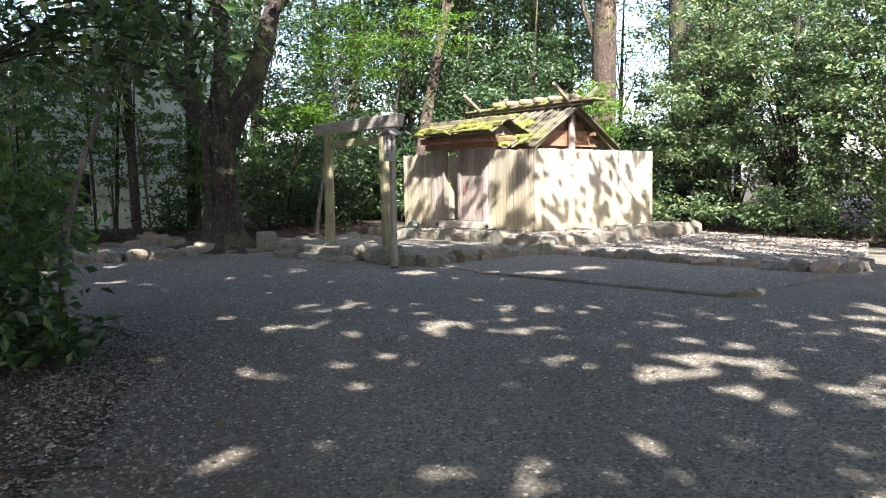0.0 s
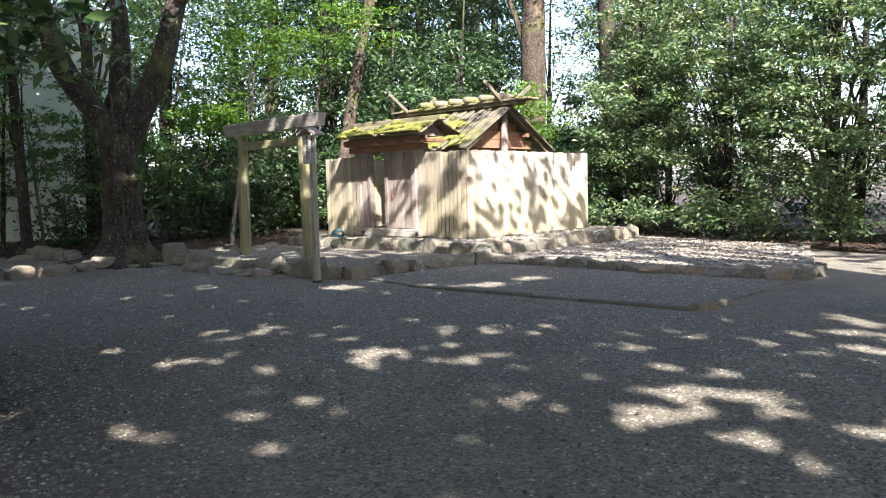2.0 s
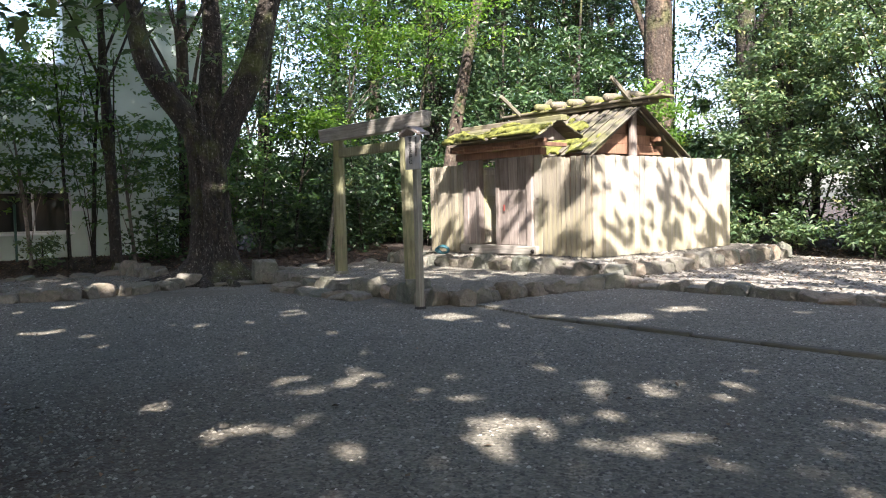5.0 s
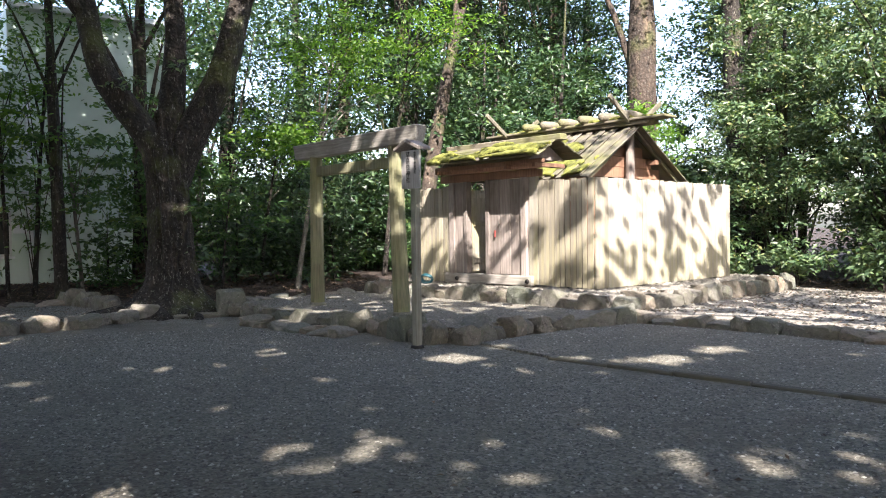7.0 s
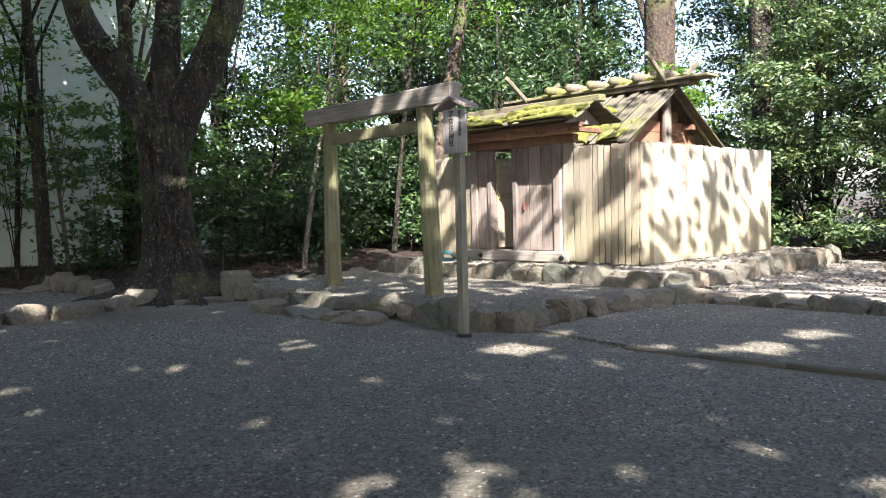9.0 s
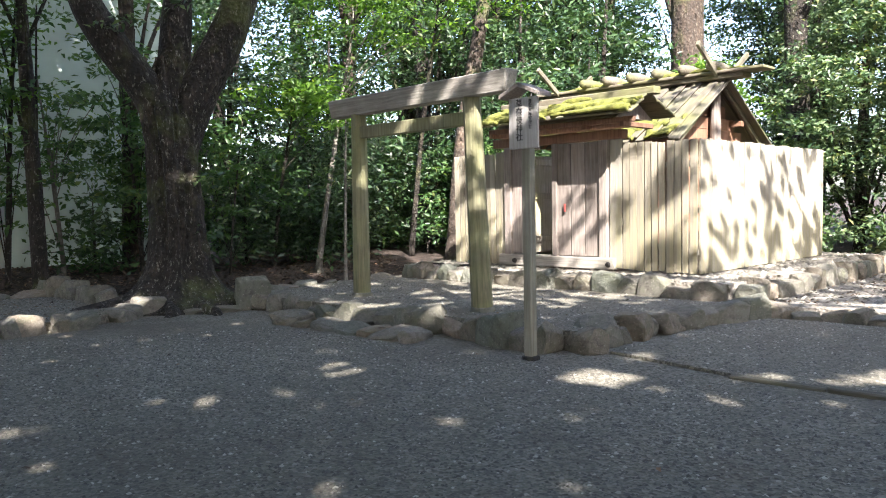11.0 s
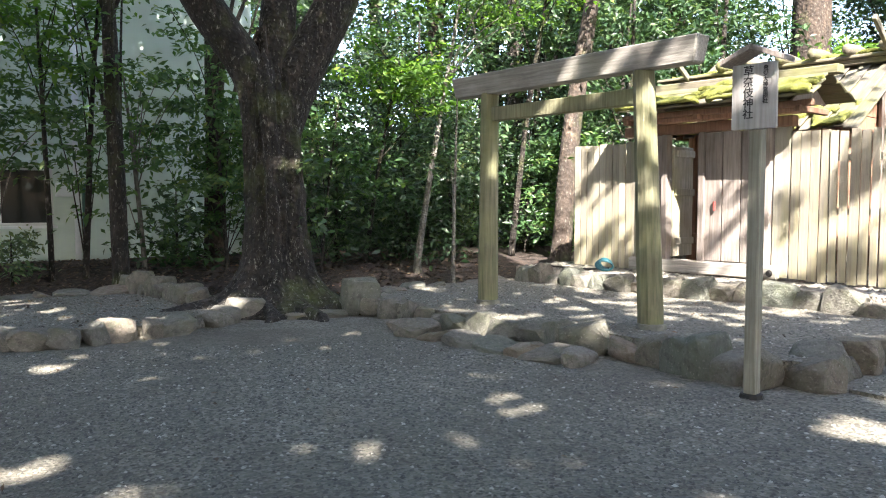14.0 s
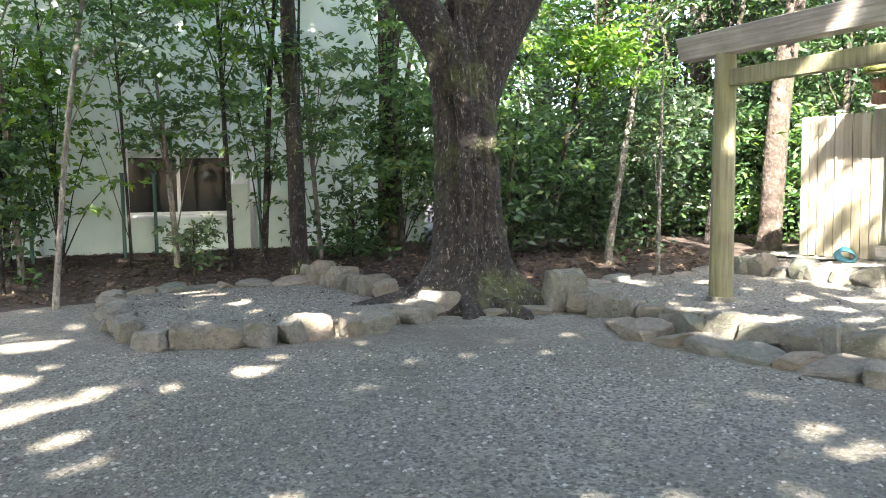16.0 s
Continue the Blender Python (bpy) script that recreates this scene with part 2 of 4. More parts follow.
# ---------------------------------------------------------------- mesh helpers
rng = np.random.default_rng(7)


def mesh_of(bm, name, smooth=False):
    me = bpy.data.meshes.new(name)
    bm.normal_update()
    bm.to_mesh(me)
    bm.free()
    if smooth:
        for p in me.polygons:
            p.use_smooth = True
    return me


def part(name, data, material, parent=None, label="", m=None, smooth=False):
    """One mesh object from a bmesh or a mesh, under a thing or a part."""
    me = data if isinstance(data, bpy.types.Mesh) else mesh_of(data, name, smooth)
    if not me.materials:
        me.materials.append(material)
    ob = new(name, me)
    if parent:
        ob.parent = parent
    if m is not None:
        ob.matrix_basis = m
    if label:
        ob["label"] = label
    return ob


def thing(name, label, category, group="", kind="", m=None):
    ob = new(name)
    ob.empty_display_size = 0.1
    if m is not None:
        ob.matrix_basis = m
    return tagged(ob, label, category, group, kind)


def box_bm(x0, x1, y0, y1, z0, z1, bevel=0.008):
    bm = bmesh.new()
    bmesh.ops.create_cube(bm, size=1)
    bmesh.ops.transform(bm, verts=bm.verts, matrix=Matrix.LocRotScale(((x0 + x1) / 2, (y0 + y1) / 2, (z0 + z1) / 2), None, (x1 - x0, y1 - y0, z1 - z0)))
    if bevel:
        bmesh.ops.bevel(bm, geom=bm.edges[:], offset=bevel, segments=1, affect="EDGES")
    return bm


def add_tube(bm, pts, radii, sides=10, rough=0.0, seed=0.0, cap=True):
    pts = [Vector(p) for p in pts]
    rings = []
    for i, p in enumerate(pts):
        d = (pts[min(i + 1, len(pts) - 1)] - pts[max(i - 1, 0)]).normalized()
        a = d.cross(Vector((0.31, 0.95, 0.12))).normalized()
        b = d.cross(a)
        ring = []
        for k in range(sides):
            w = 2 * math.pi * k / sides
            o = a * math.cos(w) + b * math.sin(w)
            r = radii[i]
            if rough:
                r *= 1 + rough * noise.noise(Vector((o.x * 1.4 + seed, o.y * 1.4, p.z * 0.7 + o.z)))
            ring.append(bm.verts.new(p + o * r))
        rings.append(ring)
    for r0, r1 in zip(rings, rings[1:]):
        for k in range(sides):
            bm.faces.new((r0[k], r0[(k + 1) % sides], r1[(k + 1) % sides], r1[k]))
    if cap:
        bm.faces.new(rings[0][::-1])
        bm.faces.new(rings[-1])


def smooth_line(pts, n):
    """A curve of n points through the given ones (Catmull-Rom)."""
    pts = [Vector(p) for p in pts]
    ext = [pts[0] * 2 - pts[1]] + pts + [pts[-1] * 2 - pts[-2]]
    out = []
    segs = len(pts) - 1
    for i in range(n):
        f = i / (n - 1) * segs
        k = min(int(f), segs - 1)
        t = f - k
        p0, p1, p2, p3 = ext[k:k + 4]
        out.append(0.5 * ((2 * p1) + (p2 - p0) * t + (2 * p0 - 5 * p1 + 4 * p2 - p3) * t * t + (3 * p1 - p0 - 3 * p2 + p3) * t ** 3))
    return out


def lerp_list(vals, n):
    return list(np.interp(np.linspace(0, len(vals) - 1, n), range(len(vals)), vals))


def limb(bm, pts, radii, n=12, sides=8, rough=0.2, seed=0.0):
    add_tube(bm, smooth_line(pts, n), lerp_list(radii, n), sides, rough, seed)


def mesh_from_arrays(name, verts, tris, material):
    me = bpy.data.meshes.new(name)
    me.vertices.add(len(verts))
    me.vertices.foreach_set("co", np.asarray(verts, dtype=np.float32).ravel())
    me.loops.add(tris.size)
    me.loops.foreach_set("vertex_index", tris.astype(np.int32).ravel())
    me.polygons.add(len(tris))
    me.polygons.foreach_set("loop_start", np.arange(0, tris.size, 3, dtype=np.int32))
    me.polygons.foreach_set("loop_total", np.full(len(tris), 3, dtype=np.int32))
    me.update(calc_edges=True)
    me.materials.append(material)
    return me


def leaf_mesh(name, at, size, material, up=0.6, slim=0.42, aim=None, face=(0, 0, 1)):
    """Folded leaves at the given places: each one an island of two triangles."""
    n = len(at)
    if aim is None:
        aim = rng.normal(size=(n, 3))
        aim[:, 2] = aim[:, 2] * 0.5 - 0.25
    aim = aim / np.linalg.norm(aim, axis=1, keepdims=True)
    nor = rng.normal(size=(n, 3)) * (1 - up) + np.array(face) * up
    side = np.cross(aim, nor)
    side /= np.linalg.norm(side, axis=1, keepdims=True) + 1e-6
    nor = np.cross(side, aim)
    ln = (size * rng.uniform(0.65, 1.3, n))[:, None]
    mid = at + aim * ln * 0.45
    w = ln * slim * 0.5
    v = np.stack([at, mid + side * w + nor * w * 0.35, at + aim * ln - nor * ln * 0.08, mid - side * w + nor * w * 0.35], 1).reshape(-1, 3)
    base = (np.arange(n) * 4)[:, None]
    tris = np.concatenate([base + [0, 1, 2], base + [0, 2, 3]], 1).reshape(-1, 3)
    return mesh_from_arrays(name, v, tris, material)


def clumps(centre, radii, n, hollow=0.45):
    d = rng.normal(size=(n, 3))
    d /= np.linalg.norm(d, axis=1, keepdims=True)
    r = rng.uniform(0.12, 1, (n, 1)) ** hollow
    wob = 1 + 0.25 * np.sin(d[:, :1] * 5 + d[:, 1:2] * 7)
    return np.asarray(centre) + d * r * wob * np.asarray(radii)


def spray(centres, per, spread, flat=0.45):
    c = np.repeat(centres, per, axis=0)
    o = rng.normal(size=c.shape) * spread * 0.55
    o[:, 2] *= flat
    o[:, 2] -= 0.25 * np.linalg.norm(o[:, :2], axis=1) * flat
    return c + o


def tree(label, base, top, trunk_r, crown, leaf, bark, category="tree", group="", n_limbs=9, name="tree", lean=None, sides=10, face=(0, -0.3, 0.9), flat=0.45):
    """A tree: tapered trunk with limbs, and a crown of leaf sprays. crown: centre, radii, sprays, leaves a spray, spread, leaf length."""
    root = thing(name, label, category, group, m=pose(*base))
    bx, by, bz = base
    bm = bmesh.new()
    tx, ty, tz = top[0] - bx, top[1] - by, top[2] - bz
    mid = lean or (tx * 0.4, ty * 0.4, tz * 0.5)
    pts = [(0, 0, -0.15), (tx * 0.02, ty * 0.02, 0.25), mid, (tx, ty, tz)]
    limb(bm, pts, [trunk_r * 1.5, trunk_r * 1.05, trunk_r * 0.85, trunk_r * 0.3], 16, sides, 0.25, bx)
    centre, radii, n, per, spread, size = crown
    cc = clumps((centre[0] - bx, centre[1] - by, centre[2] - bz), radii, n)
    line = smooth_line(pts, 20)
    limbs = []
    for c in cc[:n_limbs]:
        limbs.append(bmesh.new())
        end = Vector(c)
        k = min(max(int(20 * max(0.3, (end.z - radii[2] * 0.5) / max(tz, 0.1))), 6), 18)
        s = line[k]
        m1 = s.lerp(end, 0.5) + Vector((0, 0, 0.1 * (end - s).length))
        limb(limbs[-1], [s, m1, end], [trunk_r * 0.34, trunk_r * 0.2, trunk_r * 0.06 + 0.006], 7, 6, 0.2, by)
    part("trunk", bm, bark, root, smooth=True)
    for b in limbs:
        part("limb", b, bark, root, smooth=True)
    at = spray(cc, per, spread, flat)
    keep = at[:, 2] + bz > 0.12
    part("crown", leaf_mesh("crown", at[keep], size, leaf, face=face), leaf, root)
    return root


def inside(px, py, poly):
    c = False
    j = len(poly) - 1
    for i in range(len(poly)):
        xi, yi = poly[i]
        xj, yj = poly[j]
        if (yi > py) != (yj > py) and px < (xj - xi) * (py - yi) / (yj - yi) + xi:
            c = not c
        j = i
    return c


def slab_bm(poly, z0, z1, wobble=0.05, step=0.35):
    """A flat-topped bed with an uneven outline."""
    line = []
    for (xa, ya), (xb, yb) in zip(poly, poly[1:] + poly[:1]):
        n = max(1, int(math.hypot(xb - xa, yb - ya) / step))
        for i in range(n):
            f = i / n
            x, y = xa + (xb - xa) * f, ya + (yb - ya) * f
            line.append((x + wobble * noise.noise((x * 2, y * 2, 1)), y + wobble * noise.noise((x * 2, y * 2, 7))))
    bm = bmesh.new()
    top = [bm.verts.new((x, y, z1)) for x, y in line]
    low = [bm.verts.new((x, y, z0)) for x, y in line]
    bm.faces.new(top)
    for i in range(len(line)):
        k = (i + 1) % len(line)
        bm.faces.new((top[i], low[i], low[k], top[k]))
    bmesh.ops.recalc_face_normals(bm, faces=bm.faces)
    return bm


# ---------------------------------------------------------------- ground
def smoothstep(a, b, x):
    t = min(1, max(0, (x - a) / (b - a)))
    return t * t * (3 - 2 * t)


COURT = [(-1.5, -9), (-1.1, 3), (-0.75, 5.2), (-0.7, 7.5), (-1.2, 9.2), (-3.4, 10.4), (-6, 13), (-8.5, 16.5), (-8, 18.6), (-5.9, 20.2), (-4.6, 20.9),
         (-3.2, 21.2), (-1.6, 21.0), (0.2, 20.2), (1.2, 21.2), (2.4, 21.9), (4, 22.6), (8, 24), (11.4, 20.2), (12.4, 17.2), (13.1, 14.8), (13.4, 11), (9.6, 8.3), (7.3, 6.9), (7.6, 3), (8, -9)]


def ground_z(x, y):
    z = -0.05
    z += 0.38 * smoothstep(20.9, 23.5, y) * (1 - 0.3 * smoothstep(3, 8, x))
    z += 0.12 * smoothstep(12.6, 14.5, x + 0.2 * (y - 15))
    z += 0.045 * smoothstep(-0.5, -0.9, x) * (1 - smoothstep(8.6, 9.6, y)) + 0.08 * smoothstep(-1.4, -2.4, x) * (1 - smoothstep(8, 9.5, y))
    z += 0.03 * noise.noise((x * 0.8, y * 0.8, 0)) * smoothstep(-0.05, 0.1, z)
    return z


def build_ground():
    xs = np.concatenate([[-400, -200, -100, -60, -40, -28, -20, -15], np.arange(-12, 18.1, 0.4), [20, 25, 32, 45, 70, 120, 200, 400]])
    ys = np.concatenate([[-400, -200, -100, -60, -35, -20, -12, -7], np.arange(-4, 32.1, 0.4), [34, 38, 45, 60, 90, 160, 400]])
    bm = bmesh.new()
    vs = [[bm.verts.new((x, y, ground_z(x, y))) for x in xs] for y in ys]
    for j in range(len(ys) - 1):
        for i in range(len(xs) - 1):
            bm.faces.new((vs[j][i], vs[j][i + 1], vs[j + 1][i + 1], vs[j + 1][i]))
    tagged(part("ground", bm, M_SOIL, smooth=True), "dark brown woodland soil with leaf litter", "ground", kind="structure")
    tagged(part("pavement", slab_bm(COURT, -0.12, 0.0, 0.25), M_GRAVEL), "grey gravel forecourt dappled by sunlight", "gravel ground", kind="structure")


build_ground()

# shrine axes: u runs inwards from the fence's front, v along the front
SHRINE = pose(5.955, 17.0, 0, 0, 0, 29.5)


def uvz(u, v, z=0.0):
    return SHRINE @ Vector((u, v, z))


PLATFORM = [(0.25, 18.9), (0.75, 18.0), (1.15, 17.3), (1.6, 16.6), (2.05, 16.0), (2.35, 15.45), (2.65, 14.8), (2.95, 14.5), (3.5, 14.85),
            (4.2, 15.2), (5.2, 15.55), (5.9, 15.75), (5.4, 17.2), (2.8, 21.2), (1.5, 20.6), (0.5, 19.8)]
RIGHT_BED = [(5.95, 15.85), (6.7, 14.95), (7.5, 13.25), (8.3, 12.0), (8.75, 11.25), (9.3, 11.15), (10.6, 12.3), (12.6, 14.6), (12.0, 17.4), (11.3, 20.2), (8, 19), (6, 17)]
LEFT_BED = [(-4.05, 17.45), (-3.0, 17.65), (-1.9, 18.2), (-1.3, 19.3), (-1.8, 20.6), (-3.3, 21.1), (-4.9, 20.5), (-5.2, 20.0), (-4.7, 18.8)]
KERB_BED = [(3.65, 13.05), (6.0, 9.25), (6.6, 9.45), (8.9, 10.8), (5.9, 15.5), (4.8, 15.2), (3.2, 14.3)]
tagged(part("pavement_platform", slab_bm(PLATFORM, -0.05, 0.2), M_GRAVEL), "raised gravel platform edged with field stones", "platform", kind="structure")
tagged(part("pavement_right", slab_bm(RIGHT_BED, -0.05, 0.14), M_PEBBLE_BED), "raised bed of pale pebbles and fallen leaves", "pebble bed", kind="structure")
tagged(part("pavement_left", slab_bm(LEFT_BED, -0.05, 0.11), M_GRAVEL), "low gravel bed ringed by field stones", "gravel bed", kind="structure")
tagged(part("pavement_kerbed", slab_bm(KERB_BED, -0.05, 0.03, 0.02), M_GRAVEL), "slightly raised gravel strip behind a low kerb", "gravel strip", kind="structure")
TERRACE = [tuple(uvz(u, v).xy) for u, v in ((-0.8, -0.8), (5.5, -0.8), (5.5, 5.3), (-0.8, 5.1))]
tagged(part("pavement_terrace", slab_bm(TERRACE, -0.05, 0.4), M_PEBBLE_BED), "stone-edged shrine terrace covered with pale pebbles", "terrace", kind="structure")


# ---------------------------------------------------------------- stones
def stone_mesh(seed):
    """A quarried block: hull of jittered corners and face points, with broken edges."""
    r = random.Random(seed * 17 + 3)
    bm = bmesh.new()
    for x in (-0.5, 0.5):
        for y in (-0.5, 0.5):
            for z in (-0.5, 0.5):
                cut = r.uniform(0.25, 0.75)
                for w in ((1, 1, cut), (1, cut, 1), (cut, 1, 1)):
                    bm.verts.new((x * w[0] * r.uniform(0.7, 1.08), y * w[1] * r.uniform(0.75, 1.05), z * w[2] * r.uniform(0.72, 1.05)))
    for k in range(9):
        p = Vector((r.uniform(-1, 1), r.uniform(-1, 1), r.uniform(-1, 1))).normalized() * r.uniform(0.5, 0.62)
        bm.verts.new(p)
    out = bmesh.ops.convex_hull(bm, input=bm.verts[:])
    bmesh.ops.delete(bm, geom=[v for v in bm.verts if not v.link_faces], context="VERTS")
    bmesh.ops.dissolve_limit(bm, angle_limit=0.2, verts=bm.verts[:], edges=bm.edges[:])
    bmesh.ops.bevel(bm, geom=bm.edges[:], offset=0.035, segments=1, affect="EDGES")
    for v in bm.verts:
        v.co += 0.09 * noise.noise_vector(v.co * 3 + Vector((seed, 0, seed)))
    return mesh_of(bm, "stone")


STONES = [stone_mesh(k) for k in range(14)]


def stone_row(parent, line, length, height, depth, z, seed, gap=0.02, jitter=0.05):
    """Stones laid end to end along a line; each one an object of its own on shared meshes."""
    r = random.Random(seed)
    pts = [Vector((x, y, 0)) for x, y in line]
    seg = [(b - a).length for a, b in zip(pts, pts[1:])]
    s, total = 0.0, sum(seg)
    while s < total - length * 0.3:
        ln = length * r.uniform(0.4, 1.0)
        d = min(s + ln / 2, total - 0.01)
        for a, b, w in zip(pts, pts[1:], seg):
            if d <= w:
                p, way = a.lerp(b, d / w), (b - a).normalized()
                break
            d -= w
        h = height * r.uniform(0.7, 1.35)
        turn = math.degrees(math.atan2(way.y, way.x)) + r.uniform(-16, 16)
        m = pose(p.x + r.uniform(-jitter, jitter), p.y + r.uniform(-jitter, jitter), z + h * 0.36, r.uniform(-14, 14), r.uniform(-16, 16), turn + r.choice((0, 180)))
        part("stone", r.choice(STONES), M_STONE, parent, m=m @ Matrix.Diagonal((ln * 1.16, depth * r.uniform(0.8, 1.3), h * 1.1, 1)))
        s += ln + gap


def border(label, rows):
    root = thing("stone_border", label, "stone border", "stone borders", "structure")
    for k, row in enumerate(rows):
        stone_row(root, *row, seed=len(label) + k)
    return root


border("grey field stones edging the torii platform", [
    ([(0.55, 18.35), (0.95, 17.75), (1.3, 17.15), (1.75, 16.45), (2.15, 15.85), (2.35, 15.45)], 0.42, 0.24, 0.34, 0.0),
    ([(2.35, 15.4), (2.5, 14.95), (2.78, 14.5)], 0.36, 0.32, 0.34, -0.02),
    ([(2.95, 14.45), (3.4, 14.75), (4.1, 15.15), (5.0, 15.45), (5.85, 15.65)], 0.42, 0.27, 0.36, -0.02),
    ([(0.35, 18.0), (0.45, 17.6), (0.8, 17.0), (1.15, 16.4), (1.45, 15.9), (1.85, 15.6)], 0.46, 0.13, 0.4, -0.02),
    ([(0.15, 18.8), (0.5, 19.9), (1.4, 20.5), (2.3, 20.7)], 0.42, 0.2, 0.32, 0.03)])
border("squared grey stones edging the shrine terrace", [
    ([tuple(uvz(-0.88, v).xy) for v in (4.95, 3.5, 2.0, 0.6, -0.85)], 0.42, 0.27, 0.3, 0.16),
    ([tuple(uvz(u, -0.9).xy) for u in (-0.7, 1.0, 2.8, 4.4, 5.5)], 0.42, 0.27, 0.3, 0.14)])
border("pale sunlit stones edging the pebble bed", [
    ([(6.0, 15.6), (6.6, 14.9), (7.4, 13.2), (8.2, 11.95), (8.65, 11.1), (9.2, 10.95), (10.0, 11.6)], 0.42, 0.19, 0.3, -0.02)])
border("rounded stones ringing the low gravel bed", [
    ([(-4.1, 17.4), (-3.1, 17.45), (-2.5, 17.8), (-1.85, 18.1)], 0.42, 0.21, 0.3, 0.0),
    ([(-1.7, 18.4), (-1.45, 18.95)], 0.4, 0.24, 0.34, 0.0),
    ([(-4.25, 17.7), (-4.6, 18.5), (-5.0, 19.3), (-5.35, 20.1)], 0.45, 0.18, 0.3, 0.0),
    ([(-5.2, 20.35), (-4.2, 20.9), (-3.2, 21.15)], 0.5, 0.15, 0.3, 0.02),
    ([(-3.1, 21.6), (-2.5, 20.6), (-2.1, 20.1), (-1.9, 19.6)], 0.42, 0.3, 0.36, 0.05)])


def rock(label, x, y, z, sx, sy, sz, k, turn=0, tilt=0):
    ob = part("rock", STONES[k].copy(), M_STONE, m=pose(x, y, z, tilt, 0, turn) @ Matrix.Diagonal((sx, sy, sz, 1)))
    tagged(ob, label, "rock")


rock("upright greenish slab of rock at the platform's end", 0.05, 19.15, 0.2, 0.5, 0.3, 0.55, 2, 20)
rock("small grey rock lying beside the upright slab", 0.4, 18.75, 0.1, 0.35, 0.3, 0.35, 5, 60)
rock("flat pale rock by the tree roots", -0.5, 18.95, 0.02, 0.75, 0.3, 0.12, 4, 5)
rock("rounded rock beside the tree roots", -1.35, 19.15, 0.1, 0.5, 0.4, 0.3, 1, 30)
rock("low mossy kerb stone at the kerb's end", 6.2, 9.25, 0.03, 0.35, 0.22, 0.12, 3, 10)
rock("small pale kerb stone on the gravel", 6.55, 9.45, 0.03, 0.3, 0.2, 0.12, 6, 40)

kerb = thing("kerb", "low dark weathered timber kerb in the gravel", "kerb", kind="structure")
for k in range(6):
    a, b = Vector((3.62, 13.05, 0)).lerp(Vector((6.0, 9.22, 0)), k / 6), Vector((3.62, 13.05, 0)).lerp(Vector((6.0, 9.22, 0)), (k + 1) / 6)
    ln = (b - a).length - 0.01
    part("kerb_timber", box_bm(-ln / 2, ln / 2, -0.05, 0.05, -0.04, 0.03 + 0.008 * (k % 3), 0.012), M_KERB, kerb,
         m=pose(*((a + b) / 2), 0, 0, math.degrees(math.atan2(b.y - a.y, b.x - a.x)) + (k % 2) * 0.6))

# ---------------------------------------------------------------- torii
TORII_A, TORII_B = Vector((1.504, 18.308, 0.2)), Vector((2.56, 16.2, 0.2))
LEAN_B = Vector((-0.05, 0.15, 0))


def post_bm(h, r0, r1, lean, sides=10):
    bm = bmesh.new()
    n = 14
    add_tube(bm, [(lean.x * i / n, lean.y * i / n, h * i / n - 0.1 * (i == 0)) for i in range(n + 1)], lerp_list([r0, r1], n + 1), sides, 0.05, r0)
    return bm


torii = thing("torii_gate", "weathered mossy wooden torii gate on the stone platform", "torii", m=pose(*TORII_A))
across = TORII_B - TORII_A
turn = math.degrees(math.atan2(across.y, across.x)) - 90
span = across.length
part("post", post_bm(2.49, 0.122, 0.108, Vector((0.01, 0, 0))), M_TORII, torii)
part("post", post_bm(2.49, 0.128, 0.108, LEAN_B), M_TORII, torii, m=Matrix.Translation(across))
top_b = span - 0.13
beam = box_bm(-0.085, 0.085, -0.55, top_b + 0.62, 2.475, 2.72, 0.012)
for v in beam.verts:
    if v.co.z > 2.6:
        v.co.x *= 1.25
    v.co.y += (0.06 if v.co.y > 1 else -0.06) * (v.co.z - 2.6) * 3
part("top_beam", beam, M_BEAM, torii, "bleached grey top beam", m=pose(0, 0, 0, 0, 0, turn))
part("tie_beam", box_bm(-0.05, 0.05, 0.09, top_b - 0.08, 2.16, 2.32, 0.008), M_TORII, torii, m=pose(0, 0, 0, 0, 0, turn))
for p in (Vector((0, 0, 0)), across):
    bm = bmesh.new()
    add_tube(bm, [(p.x, p.y, -0.02), (p.x, p.y, 0.05), (p.x, p.y, 0.055)], [0.15, 0.14, 0.12], 14)
    part("post_base", bm, M_STONE, torii, "round grey stone footing")

# ---------------------------------------------------------------- sign
sign = thing("signpost", "grey wooden signpost with a roofed name board", "signpost", m=pose(2.40, 14.32, 0, 0, 0, 30))
part("post", box_bm(-0.045, 0.045, -0.045, 0.045, -0.05, 2.2, 0.008), M_SIGNPOST, sign)
bm = bmesh.new()
add_tube(bm, [(0, 0, -0.01), (0, 0, 0.03), (0, 0, 0.035)], [0.09, 0.08, 0.06], 10)
part("foot_collar", bm, M_IRON, sign)
bm = box_bm(-0.075, -0.047, -0.165, 0.165, 1.94, 2.40, 0.004)
plate = part("name_board", bm, M_SIGN, sign, "pale grey board with black brushed writing")


def lettering(body, size, y, z, parent):
    cu = bpy.data.curves.new("text", "FONT")
    cu.body = body
    cu.size = size
    cu.align_x = "CENTER"
    cu.space_line = 0.95
    cu.extrude = 0.0015
    cu.offset = size * 0.008
    tmp = new("text", cu)
    me = bpy.data.meshes.new_from_object(tmp.evaluated_get(bpy.context.evaluated_depsgraph_get()))
    bpy.data.objects.remove(tmp)
    me.materials.clear()
    part("writing", me, M_INK, parent, "black brushed characters", m=pose(-0.0775, y, z, 90, 0, -90))


